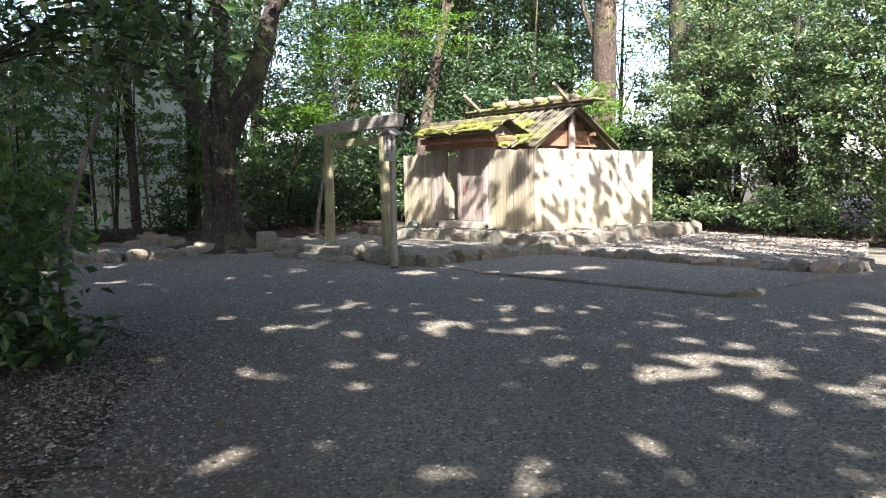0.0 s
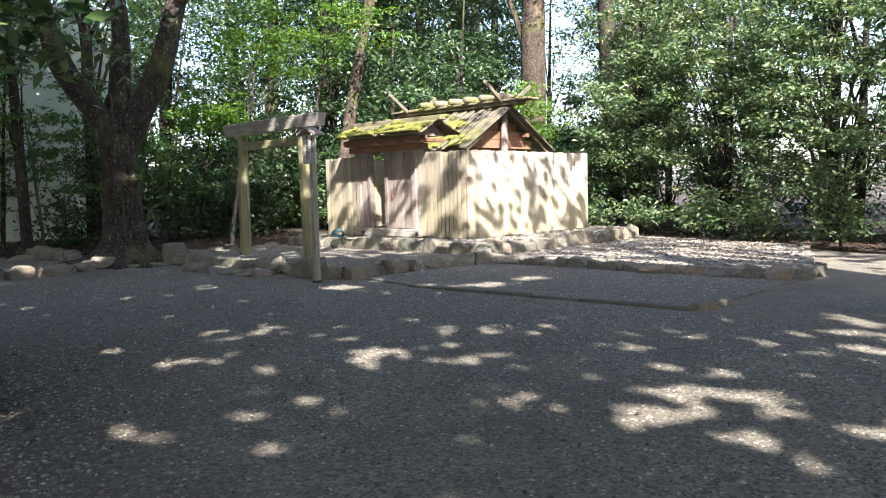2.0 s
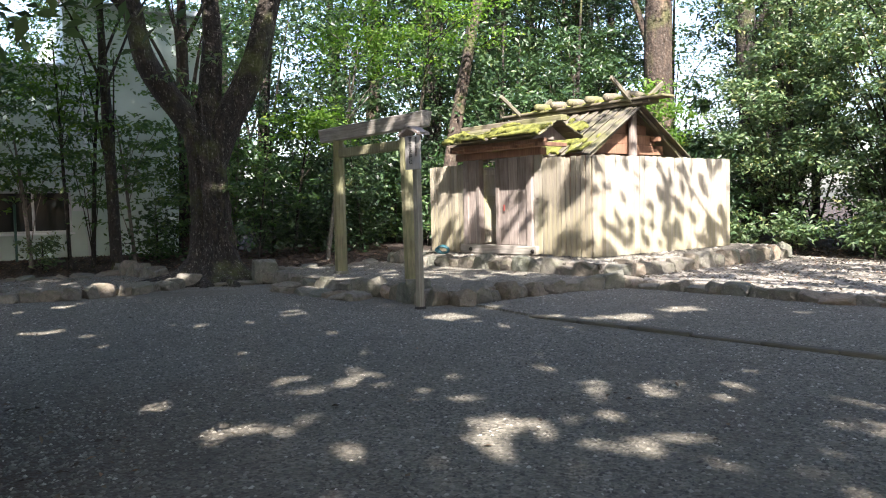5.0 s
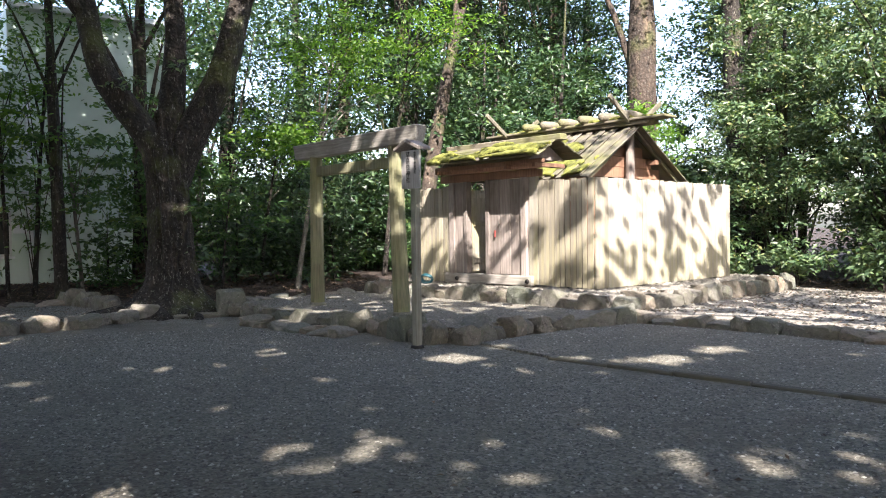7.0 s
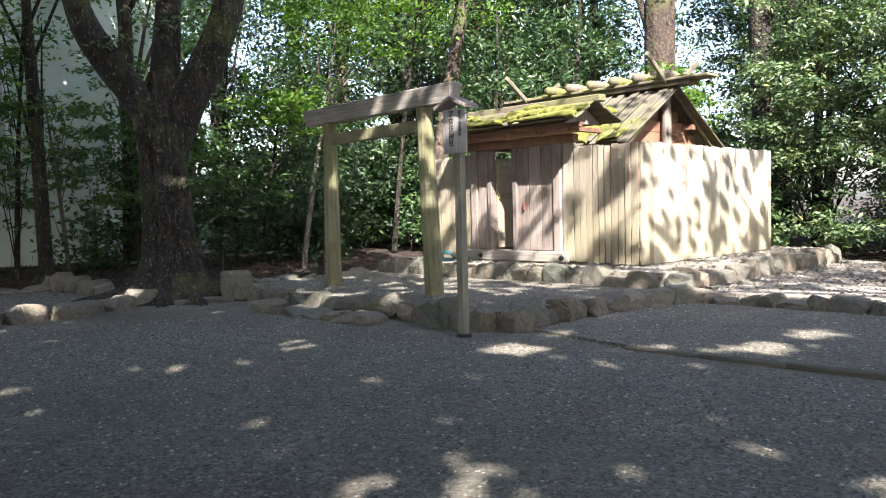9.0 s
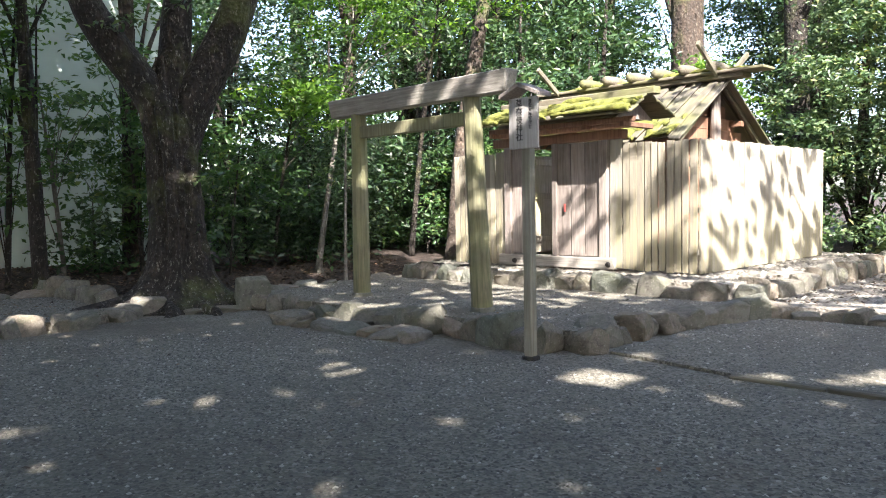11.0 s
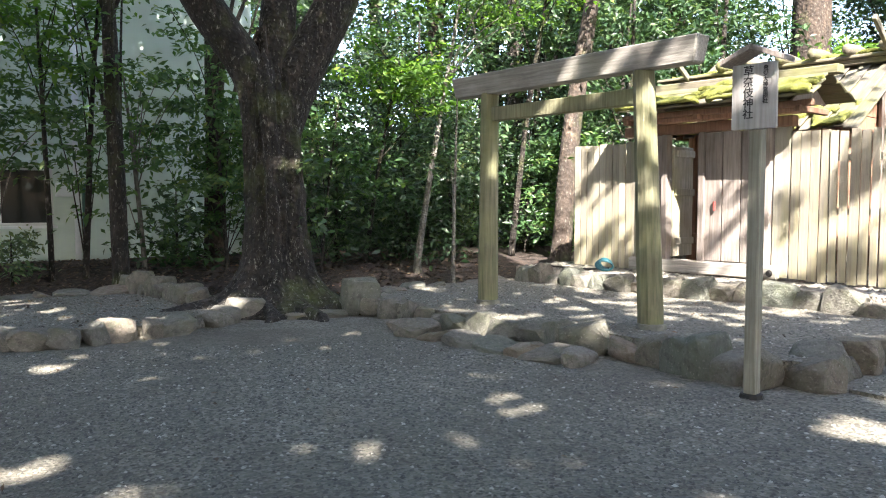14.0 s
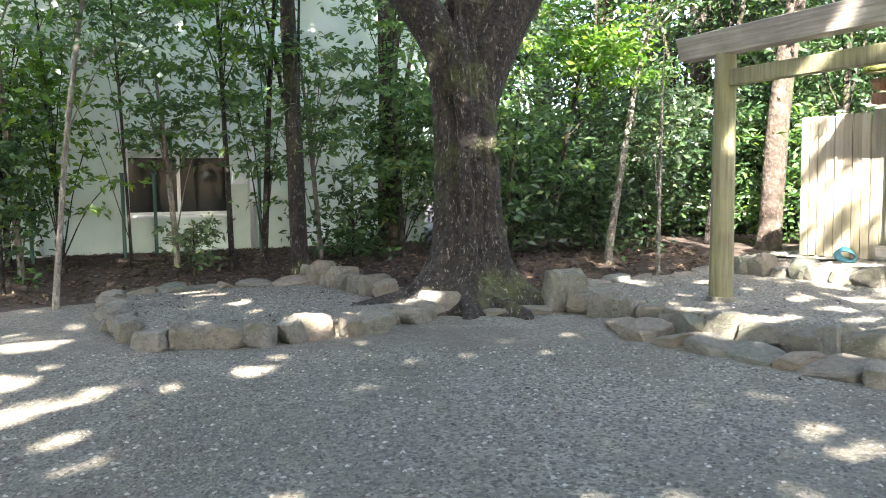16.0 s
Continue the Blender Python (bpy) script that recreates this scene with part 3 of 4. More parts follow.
lettering("草\n奈\n伎\n神\n社", 0.079, 0.04, 2.32, plate)
lettering("豊\n受\n大\n神\n宮\n摂\n社", 0.04, -0.085, 2.345, plate)
roof = part("sign_roof", bmesh.new(), M_GATE, sign)
for s in (-1, 1):
    bm = box_bm(-0.15, 0.06, 0, 0.225, -0.02, 0.02, 0.005)
    for v in bm.verts:
        v.co.z += 0.02 * math.sin(v.co.y / 0.225 * math.pi) - v.co.y * 0.44
        v.co.y *= s
    bmesh.ops.recalc_face_normals(bm, faces=bm.faces)
    part("roof_board", bm, M_GATE, roof, m=pose(0, 0, 2.51))

# ---------------------------------------------------------------- fence round the shrine
fence = thing("board_fence", "tall weathered vertical-board fence round the shrine", "fence", m=SHRINE)
BOARDS = []
for k in range(4):
    bm = box_bm(-0.5, 0.5, -0.5, 0.5, 0, 1, 0)
    for v in bm.verts:
        if v.co.z > 0.5:
            v.co.z += 0.006 * noise.noise((v.co.x * 5 + k, 3 * k, 0))
    bmesh.ops.bevel(bm, geom=bm.edges[:], offset=0.04, segments=1, affect="EDGES")
    BOARDS.append(mesh_of(bm, "board"))
MOSSY_BOARDS = [me.copy() for me in BOARDS]
for me, mossy in zip(BOARDS, MOSSY_BOARDS):
    me.materials.append(M_FENCE)
    mossy.materials.append(M_FENCE_MOSSY)
rb = random.Random(3)


def boards(parent, a, b, z0, z1, width=0.19, thick=0.032, gap=0.007, ragged=0.015, step=0, kinds=BOARDS):
    """Upright boards side by side from a to b (u, v)."""
    a, b = Vector((*a, 0)), Vector((*b, 0))
    n = round((b - a).length / width)
    w = (b - a).length / n
    ang = math.degrees(math.atan2((b - a).y, (b - a).x))
    for i in range(n):
        p = a.lerp(b, (i + 0.5) / n)
        h = z1 - z0 + rb.uniform(-ragged, ragged)
        lift = rb.uniform(0, 0.03) if step else 0
        m = pose(p.x, p.y, z0 + lift, rb.uniform(-0.4, 0.4), rb.uniform(-0.3, 0.3), ang + rb.uniform(-1, 1))
        part("board", rb.choice(kinds), M_FENCE, parent, m=m @ Matrix.Diagonal((w - gap * rb.uniform(0.4, 1.8), thick, h - lift, 1)))


FZ0, FZ1 = 0.42, 2.28
boards(fence, (0.38, 0), (4.6, 0), FZ0, FZ1, 0.145, gap=0.003, ragged=0.009)
boards(fence, (0.02, 0), (0.38, 0), FZ0, FZ1, 0.13, gap=0.004, kinds=MOSSY_BOARDS)
boards(fence, (0, 1.19), (0, 0.02), FZ0, FZ1, 0.122, gap=0.019, step=1, kinds=MOSSY_BOARDS)
boards(fence, (0, 4.63), (0, 3.42), FZ0, FZ1, 0.125, gap=0.011, kinds=MOSSY_BOARDS)
boards(fence, (4.6, 4.63), (0.04, 4.63), FZ0, FZ1)
boards(fence, (4.62, 0), (4.62, 4.63), FZ0, FZ1)
for z in (0.62, 1.3, 1.95):
    for x0, x1, y0, y1 in ((0.03, 4.58, 0.03, 0.09), (0.03, 4.58, 4.53, 4.6), (4.52, 4.585, 0.1, 4.5), (0.03, 0.09, 0.1, 1.15), (0.03, 0.09, 3.45, 4.5)):
        part("rail", box_bm(x0, x1, y0, y1, z - 0.04, z + 0.04, 0.006), M_FENCE, fence)

# ---------------------------------------------------------------- gate in the fence
gate = thing("shrine_gate", "grey wooden shrine gate with a mossy plank roof", "gate", m=SHRINE)
for v in (1.5, 2.4, 2.98, 3.36):
    w = 0.075 if v in (1.5, 3.36) else 0.05
    part("gate_post", box_bm(-0.07, 0.07, v - w, v + w, 0.4, 2.5, 0.012), M_GATE, gate)
part("sill", box_bm(-0.09, 0.09, 1.3, 3.55, 0.42, 0.6, 0.015), M_BEAM, gate, "worn threshold beam")
part("lintel", box_bm(-0.085, 0.085, 1.15, 3.65, 2.36, 2.5, 0.012), M_CEDAR, gate, "reddish-brown lintel")
boards(gate, (-0.01, 1.41), (-0.01, 1.2), 0.45, 2.42, 0.2)
for k, v in enumerate((1.58, 1.845, 2.11)):
    part("door_board", box_bm(-0.03, 0.02, v + 0.004, v + 0.255, 0.61, 2.35, 0.006), M_GATE, gate)
part("panel_board", box_bm(-0.03, 0.02, 3.035, 3.28, 0.61, 2.35, 0.006), M_GATE, gate)
bm = bmesh.new()
add_tube(bm, [(-0.06, 2.2, 1.42), (-0.06, 2.2, 1.30), (-0.06, 2.2, 1.29)], [0.02, 0.018, 0.01], 8)
part("latch", bm, M_RED, gate, "small red latch")
for v in (1.5, 3.3):
    bm = bmesh.new()
    add_tube(bm, [(-0.125, v - 0.1, 0.5), (-0.09, v - 0.1, 0.5), (-0.07, v - 0.1, 0.5)], [0.03, 0.045, 0.045], 10)
    part("stud", bm, M_IRON, gate, "round dark iron stud")
# open leaf swung inwards
leaf_ob = part("door_leaf", box_bm(0.06, 0.58, 2.90, 2.935, 0.63, 2.2, 0.008), M_FENCE, gate, "open wooden door leaf")
for z in (0.8, 1.5, 2.05):
    part("ledge", box_bm(0.08, 0.56, 2.86, 2.898, z, z + 0.1, 0.006), M_FENCE, leaf_ob)


def roof_slope(parent, u_ridge, z_ridge, u_eave, z_eave, v0, v1, n, thick, material, name="roof_plank"):
    """Planks laid down the slope from ridge to eave, side by side along v."""
    r = random.Random(n)
    ln = math.hypot(u_eave - u_ridge, z_eave - z_ridge)
    side = 1 if u_eave > u_ridge else -1
    pitch = math.degrees(math.atan2(z_ridge - z_eave, abs(u_eave - u_ridge)))
    w = (v1 - v0) / n
    for i in range(n):
        e = r.uniform(-0.03, 0.05)
        half = w * (0.5 if i % 2 else 0.62)
        bm = box_bm(0, ln + e, -half, half, 0, thick, 0.008)
        m = pose(u_ridge, v0 + (i + 0.5) * w, z_ridge + (0.045 if i % 2 else 0) + r.uniform(0, 0.008), 0, 0, 0 if side > 0 else 180) @ pose(0, 0, 0, r.uniform(-3, 3), pitch, 0)
        part(name, bm, material, parent, m=m)


def moss_patch(parent, u0, z0, u1, z1, v0, v1, cut, lift, seed, name="moss"):
    """Cushions of moss on a roof slope, thick where they have spread."""
    nu, nv = 26, int((v1 - v0) / 0.035)
    bm = bmesh.new()
    d = Vector((u1 - u0, 0, z1 - z0))
    up = Vector((-(z1 - z0), 0, u1 - u0)).normalized()
    if up.z < 0:
        up = -up
    verts, keep = {}, {}
    for i in range(nu + 1):
        for j in range(nv + 1):
            f, v = i / nu, v0 + (v1 - v0) * j / nv
            w = noise.noise((v * 1.3 + seed, f * 3.5, seed)) + 0.5 * noise.noise((v * 5, f * 9, seed)) + 0.45 * (f - 0.5)
            keep[i, j] = w > cut
            p = Vector((u0, v, z0)) + d * f + up * (lift + min(0.06, 0.16 * max(0, w - cut)) + 0.012 * noise.noise((v * 22, f * 22, 0)))
            verts[i, j] = p
    made = {}
    for i in range(nu):
        for j in range(nv):
            c = [(i, j), (i + 1, j), (i + 1, j + 1), (i, j + 1)]
            if all(keep[k] for k in c):
                for k in c:
                    if k not in made:
                        made[k] = bm.verts.new(verts[k])
                bm.faces.new([made[k] for k in c])
    bmesh.ops.recalc_face_normals(bm, faces=bm.faces)
    ext = bmesh.ops.extrude_face_region(bm, geom=bm.faces[:])
    bmesh.ops.translate(bm, verts=[v for v in ext["geom"] if isinstance(v, bmesh.types.BMVert)], vec=-up * 0.045)
    bmesh.ops.recalc_face_normals(bm, faces=bm.faces)
    return part(name, bm, M_MOSS, parent, "thick yellow-green moss", smooth=True)


def gate_roof():
    for s in (-1, 1):
        for k in range(3):
            f0, f1 = k / 3, (k + 1.15) / 3
            ua, za = s * 0.58 * f0, 2.93 - 0.27 * f0
            ub, zb = s * 0.58 * f1, 2.93 - 0.27 * f1
            ln = math.hypot(ub - ua, zb - za)
            bm = box_bm(0, ln, 0.74 - 0.03 * k, 3.38 + 0.03 * k, 0, 0.035, 0.01)
            for v in bm.verts:
                v.co.z += 0.015 * noise.noise((v.co.y * 3, k, s))
            m = pose(ua, 0, za + 0.03 * (3 - k) * 0.4, 0, math.degrees(math.atan2(za - zb, abs(ub - ua))), 0) if s > 0 else \
                Matrix.Translation((ua, 0, za + 0.03 * (3 - k) * 0.4)) @ Matrix.Diagonal((-1, 1, 1, 1)) @ pose(0, 0, 0, 0, math.degrees(math.atan2(za - zb, abs(ub - ua))), 0)
            bmesh.ops.transform(bm, matrix=m, verts=bm.verts)
            bmesh.ops.recalc_face_normals(bm, faces=bm.faces)
            part("roof_board", bm, M_ROOF_V, gate)
    part("ridge_box", box_bm(-0.09, 0.09, 0.62, 3.46, 2.95, 3.06, 0.012), M_ROOF_V, gate, "squared ridge timber with moss")
    part("eave_beam", box_bm(-0.36, -0.28, 0.8, 3.5, 2.56, 2.64, 0.01), M_CEDAR, gate)
    for v in (0.95, 1.6, 2.3, 3.0, 3.4):
        part("bracket", box_bm(-0.42, 0.4, v - 0.035, v + 0.035, 2.5, 2.575, 0.008), M_CEDAR, gate)
    for v in (0.98, 3.2):
        bm = bmesh.new()
        a = [bm.verts.new(p) for p in ((-0.48, v, 2.63), (0.48, v, 2.63), (0, v, 2.9))]
        b = [bm.verts.new((p.co.x, v + 0.03, p.co.z)) for p in a]
        bm.faces.new(a)
        bm.faces.new(b[::-1])
        for i in range(3):
            bm.faces.new((a[i], b[i], b[(i + 1) % 3], a[(i + 1) % 3]))
        bmesh.ops.recalc_face_normals(bm, faces=bm.faces)
        part("gable_board", bm, M_GATE, gate)
    part("soffit_board", box_bm(-0.29, -0.087, 1.0, 3.45, 2.5, 2.63, 0.01), M_CEDAR, gate)
    moss_patch(gate, -0.08, 2.955, -0.64, 2.675, 0.72, 3.42, -0.12, 0.02, 4.0)


gate_roof()

# ---------------------------------------------------------------- shrine hall behind the fence
hall = thing("shrine_hall", "small wooden shrine hall with a plank roof and ridge billets", "shrine", m=SHRINE)
RU, RZ = 2.55, 3.38
part("hall_wall", box_bm(1.75, 1.81, 1.35, 3.65, 0.9, 2.7, 0.01), M_CEDAR, hall)
part("hall_wall", box_bm(3.3, 3.36, 1.35, 3.65, 0.9, 2.7, 0.01), M_CEDAR, hall)
for v in (1.35, 3.6):
    for k in range(8):
        z = 0.9 + k * 0.22
        half = 0.77 if z < 2.6 else 0.5
        part("wall_board", box_bm(RU - half, RU + half, v, v + 0.05, z, z + 0.214, 0.006), M_CEDAR, hall)
part("floor_frame", box_bm(1.65, 3.45, 1.2, 3.8, 0.72, 0.9, 0.01), M_CEDAR, hall)
for v in (1.12, 3.86):
    for k in range(4):
        z = 2.42 + k * 0.21
        half = (3.36 - z - 0.1) * 1.5
        part("gable_board", box_bm(RU - half, RU + half, v, v + 0.03, z, z + 0.204, 0.006), M_CEDAR, hall)
for u in (1.78, 3.33):
    for v in (1.38, 3.62):
        bm = bmesh.new()
        add_tube(bm, [(u, v, 0.4), (u, v, 1.5), (u, v, 2.72)], [0.09, 0.085, 0.08], 12)
        part("column", bm, M_CEDAR, hall)
for v in (1.0, 4.0):
    bm = bmesh.new()
    add_tube(bm, [(RU, v, 0.4), (RU, v, 2.0), (RU, v, 3.35)], [0.1, 0.095, 0.085], 12)
    part("ridge_column", bm, M_GATE, hall, "free-standing grey gable column")
roof_slope(hall, RU, RZ, 0.85, 2.36, 0.75, 4.25, 24, 0.03, M_ROOF)
roof_slope(hall, RU, RZ, 4.25, 2.36, 0.75, 4.25, 24, 0.03, M_ROOF)
for u in (1.72, 3.38):
    part("purlin", box_bm(u - 0.05, u + 0.05, 0.9, 4.1, 2.7, 2.8, 0.01), M_CEDAR, hall)
part("ridge_beam", box_bm(RU - 0.17, RU + 0.17, 0.45, 4.5, RZ + 0.04, RZ + 0.12, 0.012), M_ROOF_V, hall, "broad ridge board with moss")
part("ridge_cap", box_bm(RU - 0.22, RU + 0.22, 0.1, 4.7, RZ + 0.125, RZ + 0.175, 0.012), M_ROOF_V, hall, "broad ridge board with moss")
for k in range(6):
    bm = bmesh.new()
    v = 0.95 + k * 0.5
    add_tube(bm, [(RU - 0.34, v, RZ + 0.255), (RU - 0.3, v, RZ + 0.255), (RU, v, RZ + 0.26), (RU + 0.3, v, RZ + 0.255), (RU + 0.34, v, RZ + 0.255)], [0.06, 0.08, 0.095, 0.08, 0.06], 12, 0.06, k)
    part("ridge_billet", bm, M_ROOF_V, hall, "round mossy ridge billet", smooth=True)
for v in (0.86, 4.06):
    for s in (-1, 1):
        bm = box_bm(-0.98, 1.95, -0.028, 0.028, -0.045, 0.045, 0.008)
        m = pose(RU, v + 0.04 * s, RZ + 0.02, 0, 0, 0 if s > 0 else 180) @ pose(0, 0, 0, 0, 33.0, 0)
        part("barge_board", bm, M_ROOF, hall, "barge board rising past the ridge as a finial", m=m)
moss_patch(hall, RU - 0.15, RZ - 0.06, 0.82, 2.37, 0.9, 4.2, 0.05, 0.05, 9.0)
moss_patch(hall, RU - 0.2, RZ + 0.17, RU + 0.2, RZ + 0.17, 0.5, 4.5, 0.0, 0.01, 2.0)

# ---------------------------------------------------------------- hose at the fence foot
hose = thing("garden_hose", "coiled teal garden hose lying by the fence", "hose", m=pose(3.7, 19.98, 0.41))
for k in range(4):
    bm = bmesh.new()
    n = 22
    ring = [(0.13 * math.cos(2 * math.pi * i / n), 0.12 * math.sin(2 * math.pi * i / n) * 0.6, 0.075 + 0.065 * math.sin(2 * math.pi * i / n)) for i in range(n + 1)]
    add_tube(bm, ring, [0.016] * (n + 1), 7)
    part("coil", bm, M_TEAL, hose, m=pose(0.02 * k, 0.03 * k - 0.05, 0.005 * k, k * 4, 0, k * 9), smooth=True)
bm = bmesh.new()
limb(bm, [(0.1, 0, 0.03), (-0.15, 0.1, 0.015), (-0.35, 0.3, 0.015), (-0.55, 0.75, 0.015)], [0.013] * 4, 16, 7, 0)
part("loose_end", bm, M_IRON, hose, "dark trailing hose end", smooth=True)


# ---------------------------------------------------------------- building beyond the trees
def building():
    w0 = Vector((-4.6, 24.75, 0))
    root = thing("house", "pale green rendered house half hidden by trees", "house", m=pose(*w0, 0, 0, 21))
    # front wall with the window's opening (x along the wall, outside is -y)
    for x0, x1, z0, z1 in ((-14, -2.05, -0.1, 5.0), (-2.05, -0.33, -0.1, 0.98), (-2.05, -0.33, 2.02, 5.0), (-0.33, 3.4, -0.1, 6.6)):
        part("wall", box_bm(x0, x1, 0, 0.2, z0, z1, 0), M_WALL, root)
    part("wall", box_bm(3.2, 3.4, 0.2, 8, -0.1, 6.6, 0), M_WALL, root)
    part("wall", box_bm(-14, 3.2, 7.8, 8, -0.1, 5.0, 0), M_WALL, root)
    part("wall", box_bm(-14, -13.8, 0.2, 7.8, -0.1, 5.0, 0), M_WALL, root)
    part("roof", box_bm(-14.3, -0.33, -0.25, 8.3, 5.0, 5.12, 0.02), M_FRAME, root)
    part("roof", box_bm(-0.33, 3.6, -0.25, 8.3, 6.6, 6.75, 0.02), M_FRAME, root)
    part("wall", box_bm(-0.33, -0.15, 0.2, 7.8, 5.12, 6.6, 0), M_WALL, root)
    part("band", box_bm(-14, 3.4, -0.02, 0, 2.42, 2.46, 0), M_FRAME, root)
    win = part("window", box_bm(-2.03, -0.35, 0.1, 0.115, 1.0, 2.0, 0), M_GLASS, root, "dark sliding window")
    for x0, x1, z0, z1 in ((-2.05, -2.0, 0.98, 2.02), (-0.38, -0.33, 0.98, 2.02), (-2.0, -0.38, 0.98, 1.03), (-2.0, -0.38, 1.97, 2.02), (-1.22, -1.16, 1.03, 1.97)):
        part("window_frame", box_bm(x0, x1, 0.06, 0.14, z0, z1, 0.004), M_FRAME, win)
    part("sill", box_bm(-2.1, -0.28, -0.08, 0.06, 0.93, 0.98, 0.006), M_PIPE, win)
    part("hood", box_bm(-2.15, -0.25, -0.18, 0.0, 2.06, 2.1, 0.006), M_PIPE, win)
    for x in (-3.4, 0.05):
        bm = bmesh.new()
        add_tube(bm, [(x, -0.09, 0), (x, -0.09, 3), (x, -0.09, 4.98)], [0.055] * 3, 12)
        pipe = part("drainpipe", bm, M_PIPE, root, "white drainpipe", smooth=True)
        for z in (1.2, 2.6, 4.0, 4.8):
            part("clip", box_bm(x - 0.07, x + 0.07, -0.15, 0, z, z + 0.04, 0.004), M_FRAME, pipe)
    part("utility_box", box_bm(-0.3, -0.02, -0.12, 0, 1.5, 1.75, 0.01), M_PIPE, root)


building()

post = thing("fence_post", "thin dark green painted steel post before the house", "post", "green posts", m=pose(-4.3, 24.2, 0.25))
bm = bmesh.new()
add_tube(bm, [(0, 0, -0.2), (0, 0, 0.7), (0, 0, 1.45), (0, 0, 1.47)], [0.03, 0.03, 0.03, 0.015], 8)
part("pole", bm, M_GREEN_METAL, post)
part("cap", box_bm(-0.035, 0.035, -0.035, 0.035, 1.45, 1.475, 0.006), M_GREEN_METAL, post)
for x, y in ((-6.35, 23.4), (-5.9, 23.6), (-7.6, 22.9)):
    copy_thing(post, pose(x, y, 0.22))

# ---------------------------------------------------------------- the large tree
# the roots' headings in degrees and how far they spread
ROOTS = ((205, 1.15), (232, 0.8), (262, 0.5), (292, 0.7), (325, 0.95), (352, 0.7), (178, 0.8), (95, 0.6), (140, 0.6), (40, 0.6))


def big_tree():
    root = thing("large_tree", "massive old tree with dark flaking bark and mossy roots", "tree", m=pose(-0.97, 19.75, 0))
    bm = bmesh.new()
    sides, rows = 88, 100
    rings = []
    for i in range(rows + 1):
        z = -0.1 + 3.75 * i / rows
        r = 0.315 + 0.24 * math.exp(-max(z, 0) / 0.3) + 0.1 * math.exp(-z / 1.0) - 0.24 * smoothstep(2.75, 3.65, z)
        cx = 0.03 * math.sin(z) - 0.02 * z
        ring = []
        for k in range(sides):
            w = 2 * math.pi * k / sides
            butt = 0.35 * math.exp(-max(z, 0) / 0.3) * noise.noise((math.cos(w) * 2.2, math.sin(w) * 2.2, 3))
            for ang, reach in ROOTS:
                off = (w - radians(ang) + math.pi) % (2 * math.pi) - math.pi
                butt += reach * math.exp(-max(z, 0) / (0.26 + 0.16 * reach)) * math.exp(-(off / 0.27) ** 2)
            flute = 0.08 * noise.noise((math.cos(w) * 1.8, math.sin(w) * 1.8, z * 0.25 + 9))
            flute -= 0.07 * math.exp(-((w - radians(238 + 5 * math.sin(z * 1.3))) / 0.13) ** 2)
            bark = 0.05 * noise.noise((math.cos(w) * 6, math.sin(w) * 6, z * 1.3)) + 0.03 * noise.noise((math.cos(w) * 14, math.sin(w) * 14, z * 5))
            rr = r * (1 + butt) + flute + bark
            wide = 1 + 0.25 * smoothstep(2.2, 3.2, z)
            ring.append(bm.verts.new((cx + rr * math.cos(w) * wide, rr * math.sin(w), z)))
        rings.append(ring)
    for a, b in zip(rings, rings[1:]):
        for k in range(sides):
            bm.faces.new((a[k], a[(k + 1) % sides], b[(k + 1) % sides], b[k]))
    part("trunk", bm, M_BARK, root, smooth=True)
    arms = [([(-0.08, 0, 2.3), (-0.3, 0, 3.05), (-0.78, -0.05, 3.8), (-1.15, -0.1, 4.5), (-1.35, 0, 5.4), (-1.75, 0.2, 7.2), (-2.6, 0.3, 9.5)], [0.22, 0.26, 0.24, 0.205, 0.18, 0.16, 0.07]),
            ([(0.0, 0.1, 3.0), (0.08, 0.1, 4.0), (0.12, 0.15, 4.9), (0.05, 0.3, 6.2), (-0.1, 0.6, 9.0)], [0.28, 0.22, 0.18, 0.16, 0.07]),
            ([(0.08, 0, 2.3), (0.3, 0, 3.05), (0.72, -0.05, 3.85), (1.0, -0.1, 4.5), (1.3, 0, 5.6), (1.9, 0.1, 7.5), (2.8, -0.2, 9.6)], [0.22, 0.28, 0.26, 0.235, 0.2, 0.16, 0.07]),
            ([(-1.3, 0, 5.2), (-2.2, -0.4, 6.3), (-3.4, -0.6, 7.2)], [0.14, 0.1, 0.04]),
            ([(1.3, 0, 5.6), (2.4, -0.6, 6.8), (3.6, -1.0, 7.6)], [0.14, 0.1, 0.04])]
    for k, (pts, rad) in enumerate(arms):
        bm = bmesh.new()
        limb(bm, pts, rad, 34, 20, 0.22, k * 5.0)
        part("limb", bm, M_BARK, root, smooth=True)
    for k, (ang, reach) in enumerate(ROOTS):
        c, s = math.cos(radians(ang)), math.sin(radians(ang))
        bm = bmesh.new()
        r = 0.07 + 0.05 * reach
        limb(bm, [(c * 0.4, s * 0.4, 0.12), (c * (0.45 + 0.4 * reach), s * (0.45 + 0.4 * reach), 0.06), (c * (0.6 + 0.75 * reach) - 0.08 * s, s * (0.6 + 0.75 * reach) + 0.08 * c, 0.0), (c * (0.7 + reach), s * (0.7 + reach), -0.12)],
             [r * 1.5, r * 1.3, r, r * 0.5], 14, 12, 0.4, k * 3.0)
        part("root", bm, M_BARK, root, smooth=True)
    cc = np.concatenate([clumps((-2.6, 0.2, 9.0), (2.6, 2.6, 2.0), 90), clumps((2.6, -0.3, 9.2), (2.8, 2.6, 2.0), 90), clumps((0.2, 1.0, 10.5), (3.2, 2.8, 2.0), 90)])
    part("crown", leaf_mesh("crown", spray(cc, 70, 0.7), 0.15, M_LEAF), M_LEAF, root)
